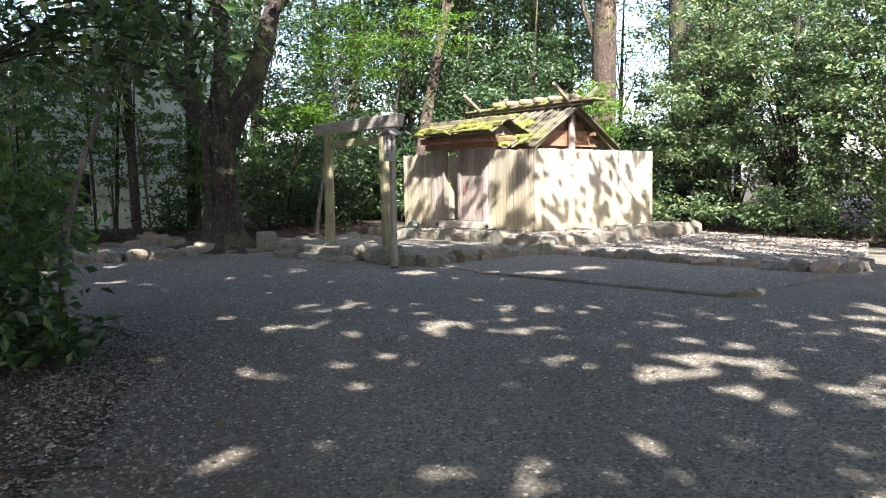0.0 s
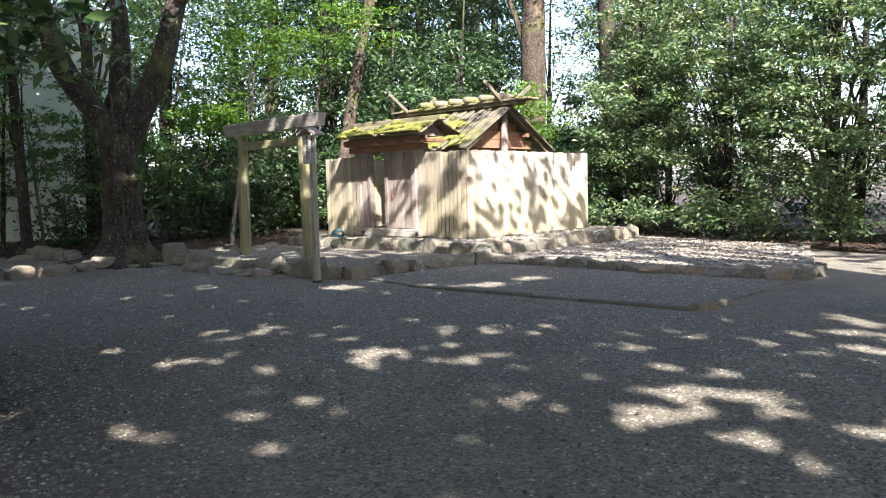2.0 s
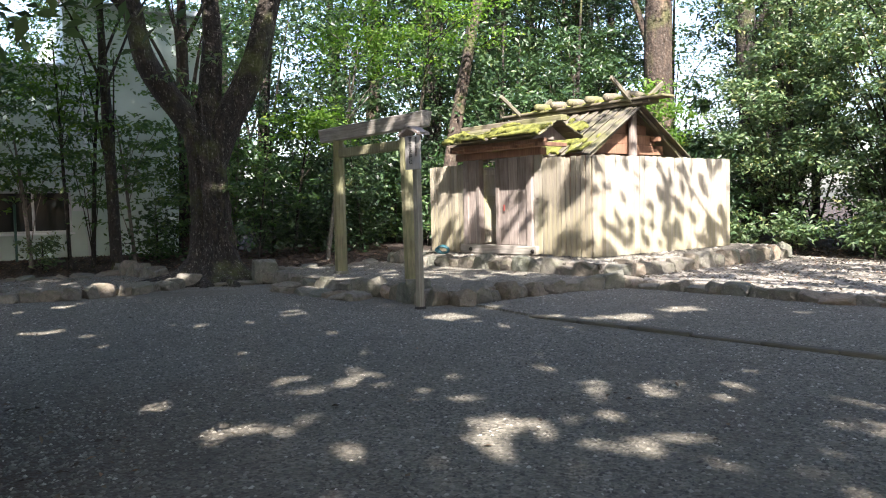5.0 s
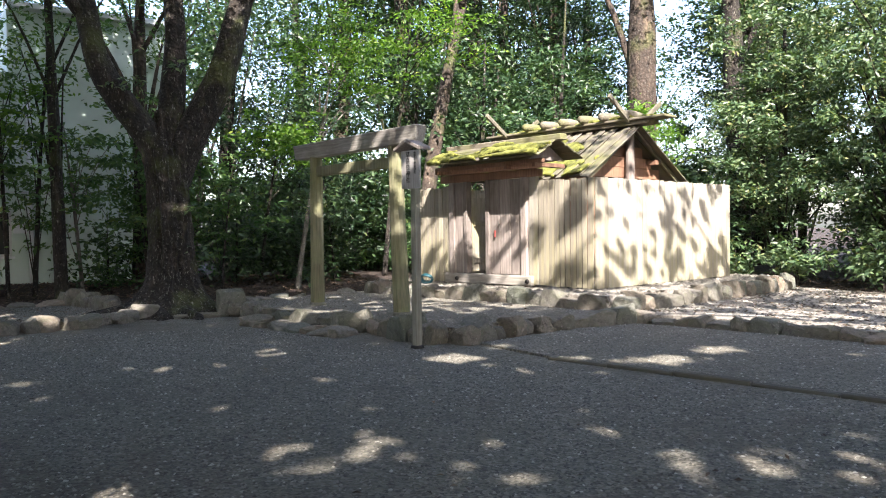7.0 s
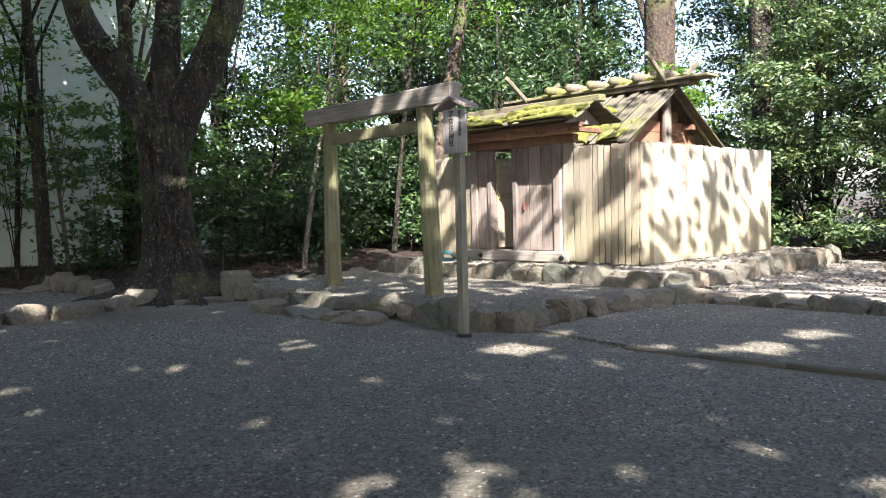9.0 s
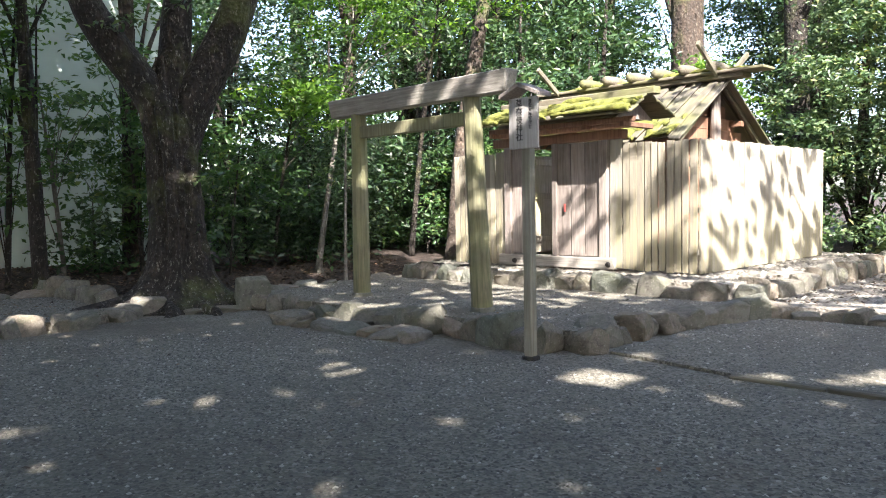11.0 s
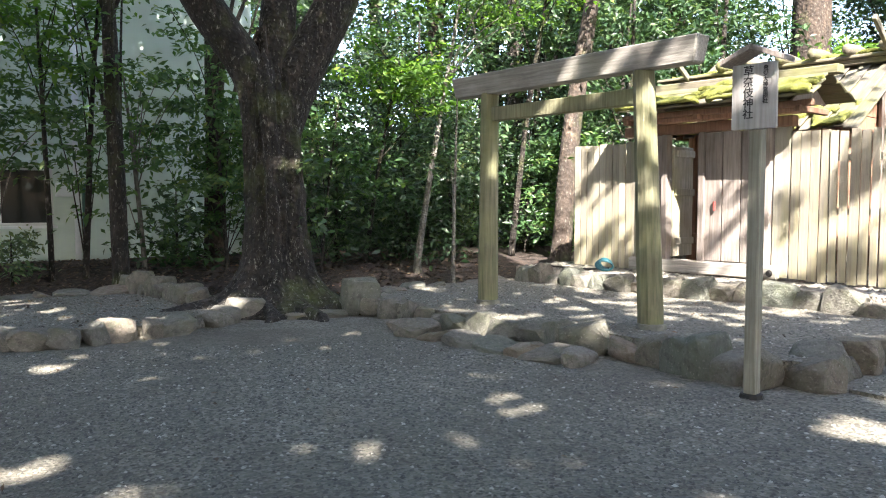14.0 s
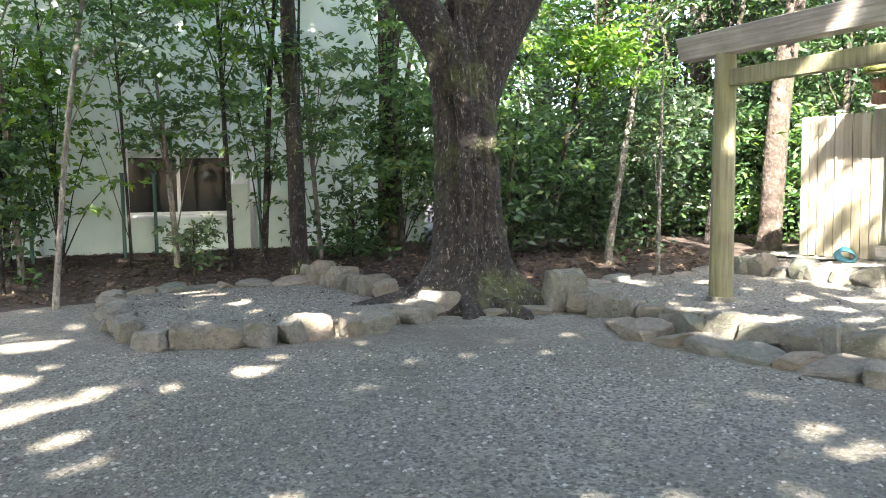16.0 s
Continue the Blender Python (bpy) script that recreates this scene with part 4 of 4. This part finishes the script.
    # low twigs with leaves on the trunk
    cc = np.array([(-0.75, -0.3, 4.05), (-0.5, -0.35, 4.1), (0.48, -0.2, 1.9), (0.5, -0.1, 1.15), (0.2, -0.4, 4.4)])
    part("twig_leaves", leaf_mesh("twig_leaves", spray(cc, 26, 0.2), 0.15, M_LEAF_GLOSS), M_LEAF_GLOSS, root)


big_tree()

# ---------------------------------------------------------------- trees behind and beside the shrine
def gz(x, y):
    return max(ground_z(x, y), -0.05)


def woodland():
    r = random.Random(11)
    # named large trunks
    tree("tall broad trunk with brown and mossy bark behind the shrine", (11.3, 25.6, 0.2), (11.9, 26.4, 14), 0.42, ((11.8, 26, 12.5), (4.5, 4, 3.0), 120, 60, 0.8, 0.17), M_LEAF, M_BARK_RED, sides=16)
    tree("leaning slender brown trunk behind the torii", (4.3, 23.4, 0.3), (7.2, 25.5, 12.5), 0.19, ((7.0, 25, 11), (3.2, 3, 2.2), 100, 60, 0.7, 0.16), M_LEAF, M_BARK_RED, lean=(0.75, 0.8, 4.0), sides=14)
    tree("dark straight trunk before the pale house", (-3.33, 22.1, 0.25), (-3.6, 22.4, 9), 0.12, ((-3.6, 22.3, 7.0), (2.2, 1.8, 2.6), 40, 45, 0.5, 0.15), M_LEAF_FRESH, M_BARK)
    tree("brown trunk near the house's corner", (-2.06, 24.0, 0.3), (-2.0, 24.6, 9), 0.19, ((-2.0, 24.6, 7.2), (2.4, 1.8, 2.6), 45, 45, 0.5, 0.15), M_LEAF_FRESH, M_BARK_RED)
    tree("dark double trunk beyond the hedge", (13.2, 23.6, 0.2), (12.9, 24, 12), 0.3, ((13.5, 24.5, 10.8), (3.5, 3, 2.6), 80, 60, 0.8, 0.17), M_LEAF, M_BARK)
    tree("dark slim trunk beside the double one", (14.4, 24.6, 0.2), (15.2, 25, 12), 0.22, ((15.2, 25, 10.5), (3, 3, 2.6), 60, 60, 0.8, 0.17), M_LEAF, M_BARK)
    tree("thin-crowned tree against the sky beyond the shrine", (13.9, 30.0, 0.2), (14.3, 30.4, 9), 0.1, ((14.2, 30.2, 6.4), (2.0, 1.6, 3.2), 34, 50, 0.6, 0.17), M_LEAF_FRESH, M_BARK)
    # bright maple over the torii
    tree("slender pale maple sapling with bright green leaves", (1.4, 22.5, 0.3), (2.3, 22.8, 5.4), 0.055, ((2.5, 22.6, 5.2), (2.3, 1.4, 0.9), 27, 80, 0.55, 0.13), M_LEAF_BRIGHT, M_BARK_PALE, lean=(0.35, 0.1, 2.2), flat=0.12)
    tree("young maple with bright layered leaves", (3.6, 24.2, 0.3), (4.2, 23.6, 6), 0.06, ((4.2, 23.2, 6.1), (2.4, 1.5, 1.0), 27, 80, 0.55, 0.13), M_LEAF_BRIGHT, M_BARK, flat=0.12)
    tree("small bright green maple beside the big trunk", (0.6, 23.2, 0.3), (1.1, 22.6, 3.8), 0.04, ((1.15, 22.4, 3.5), (0.9, 0.7, 0.6), 36, 50, 0.42, 0.13), M_LEAF_BRIGHT, M_BARK, flat=0.15)
    tree("young bright green tree behind the shrine roof", (9.7, 22.8, 0.2), (9.8, 22.6, 3.8), 0.06, ((9.8, 22.6, 3.6), (1.1, 0.9, 0.9), 44, 40, 0.4, 0.14), M_LEAF_BRIGHT, M_BARK_PALE)
    tree("thin pale sapling by the platform", (1.66, 20.9, 0.2), (1.75, 21, 3.2), 0.028, ((1.9, 21.2, 2.4), (0.6, 0.5, 0.9), 18, 26, 0.3, 0.11), M_LEAF_GLOSS, M_BARK_PALE, n_limbs=2)
    # hedge of broadleaf evergreens on the right
    for x, y, rad, h in ((12.3, 21.0, 1.7, 7.5), (13.2, 18.3, 1.9, 7.0), (14.0, 15.6, 2.0, 7.5), (15.3, 13.2, 2.2, 7.5), (16.0, 10.3, 2.2, 7.0), (14.6, 20.4, 2.2, 9), (16.4, 17.2, 2.4, 9), (15.2, 24, 2.4, 9)):
        tree("dense glossy broadleaf evergreen beside the pebble bed", (x + 0.5, y + 0.4, 0.05), (x + 0.3, y, h * 0.8), 0.12,
             ((x, y, h * 0.53), (rad, rad, h * 0.49), 150, 84, 0.34, 0.135), M_LEAF_GLOSS, M_BARK, group="hedge trees", n_limbs=12, face=(-0.3, -0.5, 0.8), flat=0.4)
    # low shoots along the hedge's foot
    for x, y in ((11.7, 19.4), (12.2, 17.6), (12.5, 16.2), (13.2, 14.4), (11.2, 20.8)):
        tree("low leafy shoot at the hedge's foot", (x, y, 0.05), (x, y + 0.1, 0.9), 0.02, ((x, y, 0.75), (0.55, 0.5, 0.5), 24, 26, 0.25, 0.15), M_LEAF_GLOSS, M_BARK, "shrub", "hedge shoots", 4, "shrub")
    for x, y in ((17.4, 19.0), (18.2, 15.8), (17.0, 22.4), (17.8, 12.6), (11.0, 22.6)):
        tree("dark evergreen shrub behind the hedge trees", (x, y, gz(x, y)), (x, y, 2.6), 0.04, ((x, y, 1.5), (1.6, 1.5, 1.5), 70, 44, 0.5, 0.17), M_LEAF_DARK, M_BARK, "shrub", "hedge backing shrubs", 6, "shrub")
    # understorey behind the torii
    for k in range(22):
        x = -1.2 + 14 * (k % 11) / 11 + r.uniform(-0.4, 0.4)
        y = 23.2 + 2.6 * (k // 11) + r.uniform(-0.5, 0.6) + (1.6 if x > 3.2 else 0)
        h = r.uniform(1.8, 3.6)
        tree("dark evergreen shrub in the understorey", (x, y, gz(x, y)), (x + r.uniform(-0.3, 0.3), y, h), 0.03,
             ((x, y, h * 0.55 + 0.2), (0.95, 0.8, h * 0.5), 46, 40, 0.4, 0.15), M_LEAF_FRESH if k % 5 == 0 else M_LEAF_DARK, M_BARK, "shrub", "understorey shrubs", 5, "shrub")
    # backing shrubs, four grown and copied
    low = []
    for k in range(19):
        x, y = 0.6 + 0.9 * k + r.uniform(-0.3, 0.3), 28.4 + 1.6 * (k % 3) + r.uniform(-0.4, 0.4)
        if k < 4:
            low.append(tree("dense dark shrub in the shade far behind the shrine", (x, y, gz(x, y)), (x + 0.2, y, 3.4), 0.05,
                            ((x, y, 2.0), (1.3, 1.1, 1.9), 80, 60, 0.42, 0.2), M_LEAF_DARK, M_BARK, "shrub", "backing shrubs", 5, "shrub"))
        else:
            copy_thing(low[k % 4], pose(x, y, gz(x, y), 0, 0, r.uniform(0, 360)) @ Matrix.Diagonal((1, 1, r.uniform(0.8, 1.35), 1)))
    # middle storey behind the shrine
    for k, (x, y) in enumerate(((-0.3, 26.8), (2.2, 27.4), (4.8, 26.6), (7.2, 27.6), (9.2, 27.0), (10.7, 29.3), (8.3, 30.5), (17.2, 27.5), (6.2, 24.6), (8.4, 24.9))):
        h = r.uniform(5.5, 8.0)
        tree("dark leafy middle-storey tree behind the shrine", (x, y, gz(x, y)), (x + r.uniform(-0.5, 0.5), y, h), 0.07,
             ((x, y, h * 0.62), (1.6, 1.4, h * 0.36), 54, 48, 0.46, 0.17), M_LEAF_DARK, M_BARK, group="middle-storey trees", n_limbs=7)
    # saplings before the house
    for k in range(14):
        x = -9.5 + 9.3 * k / 13 + r.uniform(-0.25, 0.25)
        y = 21.3 + 0.18 * (x + 9) + r.uniform(-0.4, 1.3)
        h = r.uniform(3.0, 5.6)
        pale = k % 3 == 0
        lift, deep = (0.78, 0.26) if -6.2 < x < -4.2 else (0.64, 0.4)
        tree("thin sapling with sparse leaves before the house", (x, y, gz(x, y)), (x + r.uniform(-0.4, 0.4), y, h), r.uniform(0.025, 0.05),
             ((x, y, h * lift), (1.2, 0.8, h * deep), 32, 38, 0.46, 0.15), M_LEAF_BRIGHT if k % 3 == 1 and x < -3 else M_LEAF_FRESH, M_BARK_PALE if pale else M_BARK, "sapling", "house saplings", 7, "sapling", flat=0.14)
    tree("thin leaning sapling at the soil's edge", (-5.9, 19.9, 0.05), (-5.4, 20.2, 4.6), 0.04, ((-5.5, 20.2, 3.9), (1.0, 0.9, 0.9), 30, 30, 0.4, 0.13), M_LEAF, M_BARK_PALE, "sapling", "house saplings", 7, "sapling")
    for k, (x, y, h) in enumerate(((-9.2, 21.6, 2.4), (-8.2, 22.0, 2.0), (-7.3, 21.4, 2.6), (-9.8, 22.2, 2.8), (-2.6, 23.0, 1.6))):
        tree("dark leafy shrub before the house", (x, y, gz(x, y)), (x, y, h), 0.025, ((x, y, h * 0.6), (0.7, 0.5, h * 0.45), 34, 28, 0.35, 0.15), M_LEAF, M_BARK, "shrub", "house shrubs", 6, "shrub")
    tree("small leafy shrub in the leaf litter", (-4.9, 22.2, 0.2), (-4.9, 22.2, 0.9), 0.02, ((-4.9, 22.2, 0.6), (0.4, 0.35, 0.4), 16, 26, 0.2, 0.12), M_LEAF_GLOSS, M_BARK, "shrub", "", 4, "shrub")
    # sapling and shrubs beside the path at the start
    tree("thin leaning sapling beside the gravel path", (-1.75, 8.4, 0), (-1.05, 8.3, 2.9), 0.045, ((-1.35, 7.3, 2.85), (1.4, 1.2, 0.6), 52, 22, 0.4, 0.13), M_LEAF_GLOSS, M_BARK_PALE, "sapling", "path saplings", 8, "sapling", lean=(0.12, 0, 1.3))
    tree("leafy branch leaning over the path from a thin sapling", (-2.7, 5.5, 0.05), (-0.9, 5.8, 2.7), 0.03, ((-0.75, 5.9, 2.56), (0.95, 0.6, 0.32), 34, 13, 0.3, 0.13), M_LEAF, M_BARK, "sapling", "path saplings", 8, "sapling", lean=(0.4, 0.05, 1.6))
    for x, y, h in ((-2.2, 8.9, 2.7), (-2.2, 8.0, 2.1), (-2.6, 9.8, 2.4), (-2.0, 7.3, 1.2), (-1.75, 7.5, 0.4), (-2.4, 6.4, 1.8), (-2.9, 8.9, 2.9)):
        tree("leafy dark green shrub beside the path", (x, y, 0), (x, y, h), 0.02, ((x, y, h * 0.6), (0.5, 0.6, h * 0.5), 34, 22, 0.3, 0.15), M_LEAF_FRESH if y > 7.6 else M_LEAF, M_BARK, "shrub", "path shrubs", 5, "shrub")
    tree("dark trunk at the forecourt's edge", (7.95, 7.8, -0.02), (8.8, 7.2, 9), 0.3, ((8.8, 6.6, 9.5), (1.6, 1.6, 1.2), 20, 40, 0.6, 0.2), M_LEAF, M_BARK, sides=14)
    # farther forest, four grown trees copied
    grown = []
    for k in range(4):
        x, y = ((-0.5, 30), (3.2, 31), (7.5, 30.5), (18.6, 31))[k]
        grown.append(tree("tall evergreen forest tree behind the shrine; copies elsewhere are unseen, added to dim skylight", (x, y, 0.1), (x + 0.6, y, 13), 0.2 + 0.05 * k,
                          ((x, y, 8.2), (2.6, 2.6, 5.4), 132, 60, 0.56, 0.2), M_LEAF_DARK, M_BARK_RED if k % 2 else M_BARK, group="forest trees"))
    spots = [(5.2, 28.8), (9.6, 33.5), (12.4, 32.0), (5.8, 34.5), (13.4, 36.5), (10.2, 30.2), (17.5, 29), (20.5, 26), (19, 21), (20.5, 16), (23, 12), (2.5, 34.5), (8.5, 36), (20, 32), (25, 21), (-15, 17), (-8, 36),
             (-19, 24), (-2.5, 40), (14, 40), (29, 25), (29, 16), (27, 8), (-19, 33),
             # unseen ring round the forecourt, added to dim the skylight
             (-15, 10), (-15, 4), (-15, -3), (-13, -9), (-10, -17), (-4, -19), (2, -20), (8, -19), (14, -16), (19, -11), (21, -4), (21, 3), (-20, 14), (-20, -6), (-3, -25), (9, -25)]
    for k, (x, y) in enumerate(spots):
        s = r.uniform(0.85, 1.2)
        copy_thing(grown[k % 4], pose(x, y, 0, 0, 0, r.uniform(0, 360)) @ Matrix.Diagonal((s, s, s, 1)))


woodland()


# ---------------------------------------------------------------- unseen canopy added round and above the forecourt to shape the sunlight
# crowns thinned so that the sun reaches chosen ground spots: x, y, reach, share
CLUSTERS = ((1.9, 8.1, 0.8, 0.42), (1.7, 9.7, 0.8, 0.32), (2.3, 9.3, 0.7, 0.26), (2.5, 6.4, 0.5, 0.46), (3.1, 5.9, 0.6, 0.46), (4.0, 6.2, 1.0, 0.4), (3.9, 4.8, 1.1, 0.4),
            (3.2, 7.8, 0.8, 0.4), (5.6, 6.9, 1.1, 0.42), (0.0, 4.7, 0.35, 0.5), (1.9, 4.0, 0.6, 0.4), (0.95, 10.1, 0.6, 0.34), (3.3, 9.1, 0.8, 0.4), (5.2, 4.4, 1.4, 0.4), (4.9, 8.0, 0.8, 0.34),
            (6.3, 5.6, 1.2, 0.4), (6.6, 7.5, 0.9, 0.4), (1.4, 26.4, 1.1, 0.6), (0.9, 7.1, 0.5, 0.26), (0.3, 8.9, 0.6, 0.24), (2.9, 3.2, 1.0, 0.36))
# holes cut in the crowns for chosen sun patches: x, y, radius
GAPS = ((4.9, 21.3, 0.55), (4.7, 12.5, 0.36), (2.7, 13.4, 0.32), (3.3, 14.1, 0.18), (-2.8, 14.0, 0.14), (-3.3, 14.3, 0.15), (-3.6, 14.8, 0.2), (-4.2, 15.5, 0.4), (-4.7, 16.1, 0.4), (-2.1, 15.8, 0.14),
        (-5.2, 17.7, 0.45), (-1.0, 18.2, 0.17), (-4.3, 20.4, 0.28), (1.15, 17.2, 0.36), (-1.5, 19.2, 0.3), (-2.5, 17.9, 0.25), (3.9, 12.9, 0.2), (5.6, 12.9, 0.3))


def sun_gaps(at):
    """Which leaves stay: thinned where sun is wanted on the hedge, the fence and the pebble bed, with small gaps
    elsewhere.
    """
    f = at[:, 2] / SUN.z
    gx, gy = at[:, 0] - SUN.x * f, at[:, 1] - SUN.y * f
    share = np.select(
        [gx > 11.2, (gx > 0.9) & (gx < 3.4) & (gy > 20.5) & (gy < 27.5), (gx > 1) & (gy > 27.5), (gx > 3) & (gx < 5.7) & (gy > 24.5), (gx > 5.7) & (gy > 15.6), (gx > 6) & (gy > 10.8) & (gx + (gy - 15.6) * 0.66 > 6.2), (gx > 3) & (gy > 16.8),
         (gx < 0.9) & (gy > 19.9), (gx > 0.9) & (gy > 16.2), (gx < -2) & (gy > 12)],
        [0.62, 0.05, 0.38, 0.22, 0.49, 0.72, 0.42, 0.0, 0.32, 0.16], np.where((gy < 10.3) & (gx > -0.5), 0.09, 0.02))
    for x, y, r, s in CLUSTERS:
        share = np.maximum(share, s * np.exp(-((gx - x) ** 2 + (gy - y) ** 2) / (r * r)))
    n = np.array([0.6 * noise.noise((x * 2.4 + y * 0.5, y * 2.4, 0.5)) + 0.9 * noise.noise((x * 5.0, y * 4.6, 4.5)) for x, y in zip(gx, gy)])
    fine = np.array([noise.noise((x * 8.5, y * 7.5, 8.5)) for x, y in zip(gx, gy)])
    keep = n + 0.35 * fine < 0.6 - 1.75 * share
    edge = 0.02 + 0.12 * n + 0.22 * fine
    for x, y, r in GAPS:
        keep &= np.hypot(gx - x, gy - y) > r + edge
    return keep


# trees out of view, added to cast the dappled shade
def canopy():
    spots = [(-5.5, 4.5), (-6.5, -2), (-3.5, -7), (1.5, -6), (6.5, -5.5), (11, -3), (10.5, 3.5), (13.5, 8), (-8, 9.5), (-10.5, 15), (-10, 3), (2, -13), (9, -12), (-6, -13), (16, 3), (17, -5), (-4.6, 0.8), (9.6, 0.2), (-4.8, 7.2), (-10.8, 19.2), (-7.6, 12.6)]
    shift = {16: (5.2, 0.4), 17: (-5.0, 1.2), 18: (6.5, -1.0), 19: (4.6, -1.2), 20: (6.5, -1.5)}
    for k, (x, y) in enumerate(spots):
        root = thing("tree", "unseen tall evergreen added to shade and dapple the forecourt", "tree", "canopy trees", m=pose(x, y, 0))
        bm = bmesh.new()
        hx, hy = shift.get(k, ((2.5 - x) * 0.35, (4 - y) * 0.25))
        limb(bm, [(0, 0, -0.1), (0, 0, 0.4), (hx * 0.1, hy * 0.1, 5), (hx * 0.6, hy * 0.6, 9.5)], [0.4, 0.28, 0.24, 0.1], 14, 10, 0.2, k)
        cc = clumps((hx, hy, 9.8), (4.6, 4.6, 1.9), 210)
        for c in cc[:8]:
            limb(bm, [(hx * 0.2, hy * 0.2, 6), Vector(c) * 0.6 + Vector((0, 0, 3)), c], [0.12, 0.08, 0.02], 7, 6, 0.2)
        part("trunk", bm, M_BARK, root, smooth=True)
        at = spray(cc, 135, 0.9) + np.array([x, y, 0])
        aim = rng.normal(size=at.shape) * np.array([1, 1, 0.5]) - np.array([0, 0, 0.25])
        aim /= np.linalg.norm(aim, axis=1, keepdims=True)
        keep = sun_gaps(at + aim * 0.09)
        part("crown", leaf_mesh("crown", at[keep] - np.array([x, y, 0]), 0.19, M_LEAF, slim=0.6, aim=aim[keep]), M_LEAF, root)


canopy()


# ---------------------------------------------------------------- loose stuff on the ground
def scatter(n, poly, z):
    xs, ys = [p[0] for p in poly], [p[1] for p in poly]
    out = []
    while len(out) < n:
        x, y = rng.uniform(min(xs), max(xs)), rng.uniform(min(ys), max(ys))
        if inside(x, y, poly):
            out.append((x, y, z(x, y) if callable(z) else z))
    return np.array(out)


def pebbles(name, at, size, label, material=None):
    n = len(at)
    octa = np.array([(1, 0, 0), (0, 1, 0), (-1, 0, 0), (0, -1, 0), (0, 0, 1), (0.7, 0.7, 0.4), (-0.7, 0.5, 0.5)])[:5]
    s = size * rng.uniform(0.5, 1.5, (n, 1, 1)) * np.array([1, 1, 0.6]) * rng.uniform(0.7, 1.3, (n, 5, 1))
    a = rng.uniform(0, 6.28, n)
    rot = np.zeros((n, 3, 3))
    rot[:, 0, 0], rot[:, 0, 1], rot[:, 1, 0], rot[:, 1, 1], rot[:, 2, 2] = np.cos(a), -np.sin(a), np.sin(a), np.cos(a), 1
    v = np.einsum("nij,nkj->nki", rot, octa[None] * s) + at[:, None, :]
    tri = np.array([(0, 1, 4), (1, 2, 4), (2, 3, 4), (3, 0, 4)])
    tris = (np.arange(n) * 5)[:, None, None] + tri[None]
    me = mesh_from_arrays(name, v.reshape(-1, 3), tris.reshape(-1, 3), material or M_PEBBLE)
    tagged(part(name, me, M_PEBBLE), label, "pebbles", kind="stuff")


def litter(name, at, size, label, material=M_LITTER, up=0.8):
    aim = rng.normal(size=(len(at), 3)) * np.array([1, 1, 0.2])
    me = leaf_mesh(name, at + np.array([0, 0, 0.012]), size, material, up=up, slim=0.5, aim=aim)
    tagged(part(name, me, material), label, "fallen leaves", kind="stuff")


NEAR = [(-1.3, 2), (-3.2, 10.6), (-7, 14.5), (-6, 17.2), (0.3, 17.2), (2.4, 14.2), (3.4, 12.8), (6, 9), (7, 7), (6.5, 3), (3, 1)]
pebbles("gravel", scatter(100000, NEAR, 0.0), 0.012, "loose grey gravel chips on the forecourt")
pebbles("gravel", scatter(9000, KERB_BED, 0.03), 0.012, "loose grey gravel chips behind the kerb")
pebbles("gravel", scatter(5000, LEFT_BED, 0.11), 0.012, "loose grey gravel chips in the low bed")
pebbles("gravel", scatter(7000, PLATFORM, 0.2), 0.013, "loose grey gravel chips on the platform")
pebbles("pebbles", scatter(2600, RIGHT_BED, 0.14), 0.035, "pale rounded pebbles in the raised bed")
pebbles("pebbles", scatter(3200, TERRACE, 0.4), 0.04, "pale rounded pebbles on the terrace")
litter("fallen_leaves", scatter(260, NEAR, 0.0), 0.05, "scattered pale fallen leaves on the gravel")
litter("fallen_leaves", scatter(1400, RIGHT_BED, 0.16), 0.07, "brown fallen leaves on the pebble bed")
litter("fallen_leaves", scatter(9000, [(-10, 20.4), (-5.2, 20.6), (-3, 21.4), (0, 20.8), (3, 22.2), (3, 26), (-2, 26), (-10, 23)], ground_z), 0.08, "brown leaf litter under the trees before the house")
litter("fallen_leaves", scatter(5000, [(11.2, 20.4), (12.2, 17.4), (13, 14.6), (16, 12), (17, 20), (12, 23)], ground_z), 0.09, "reddish-brown leaf litter under the hedge trees")
litter("fallen_leaves", scatter(1300, [(-4, 3), (-1.0, 3), (-0.8, 5), (-0.8, 7.5), (-1.3, 9), (-3.2, 10.3), (-5, 10)], ground_z), 0.07, "brown leaf litter beside the path")

EDGE = [(-1.9, 3), (-0.2, 3), (0.1, 5.2), (0.1, 7.5), (-0.5, 9.5), (-1.6, 10), (-1.9, 8.8)]
pebbles("gravel", scatter(6000, EDGE, lambda x, y: max(0.0, ground_z(x, y))), 0.014, "gravel chips strewn over the soil's edge")
litter("fallen_leaves", scatter(420, EDGE, lambda x, y: max(0.0, ground_z(x, y))), 0.06, "brown fallen leaves strewn along the path's edge")
litter("fallen_leaves", scatter(500, LEFT_BED, 0.11), 0.05, "small brown leaves on the low gravel bed")
litter("fallen_leaves", scatter(260, PLATFORM, 0.2), 0.05, "small brown leaves on the platform")

stick = thing("fallen_branch", "thin dark fallen branch on the soil", "branch", m=pose(-0.9, 4.6, 0.01))
bm = bmesh.new()
limb(bm, [(-0.7, -0.05, 0.01), (-0.2, 0.02, 0.02), (0.3, 0.0, 0.012)], [0.015, 0.013, 0.008], 10, 7, 0.2)
part("stick", bm, M_BARK, stick)
bm = bmesh.new()
limb(bm, [(-0.2, 0.02, 0.02), (-0.05, 0.12, 0.015)], [0.007, 0.004], 5, 6, 0.2)
part("twig", bm, M_BARK, stick)
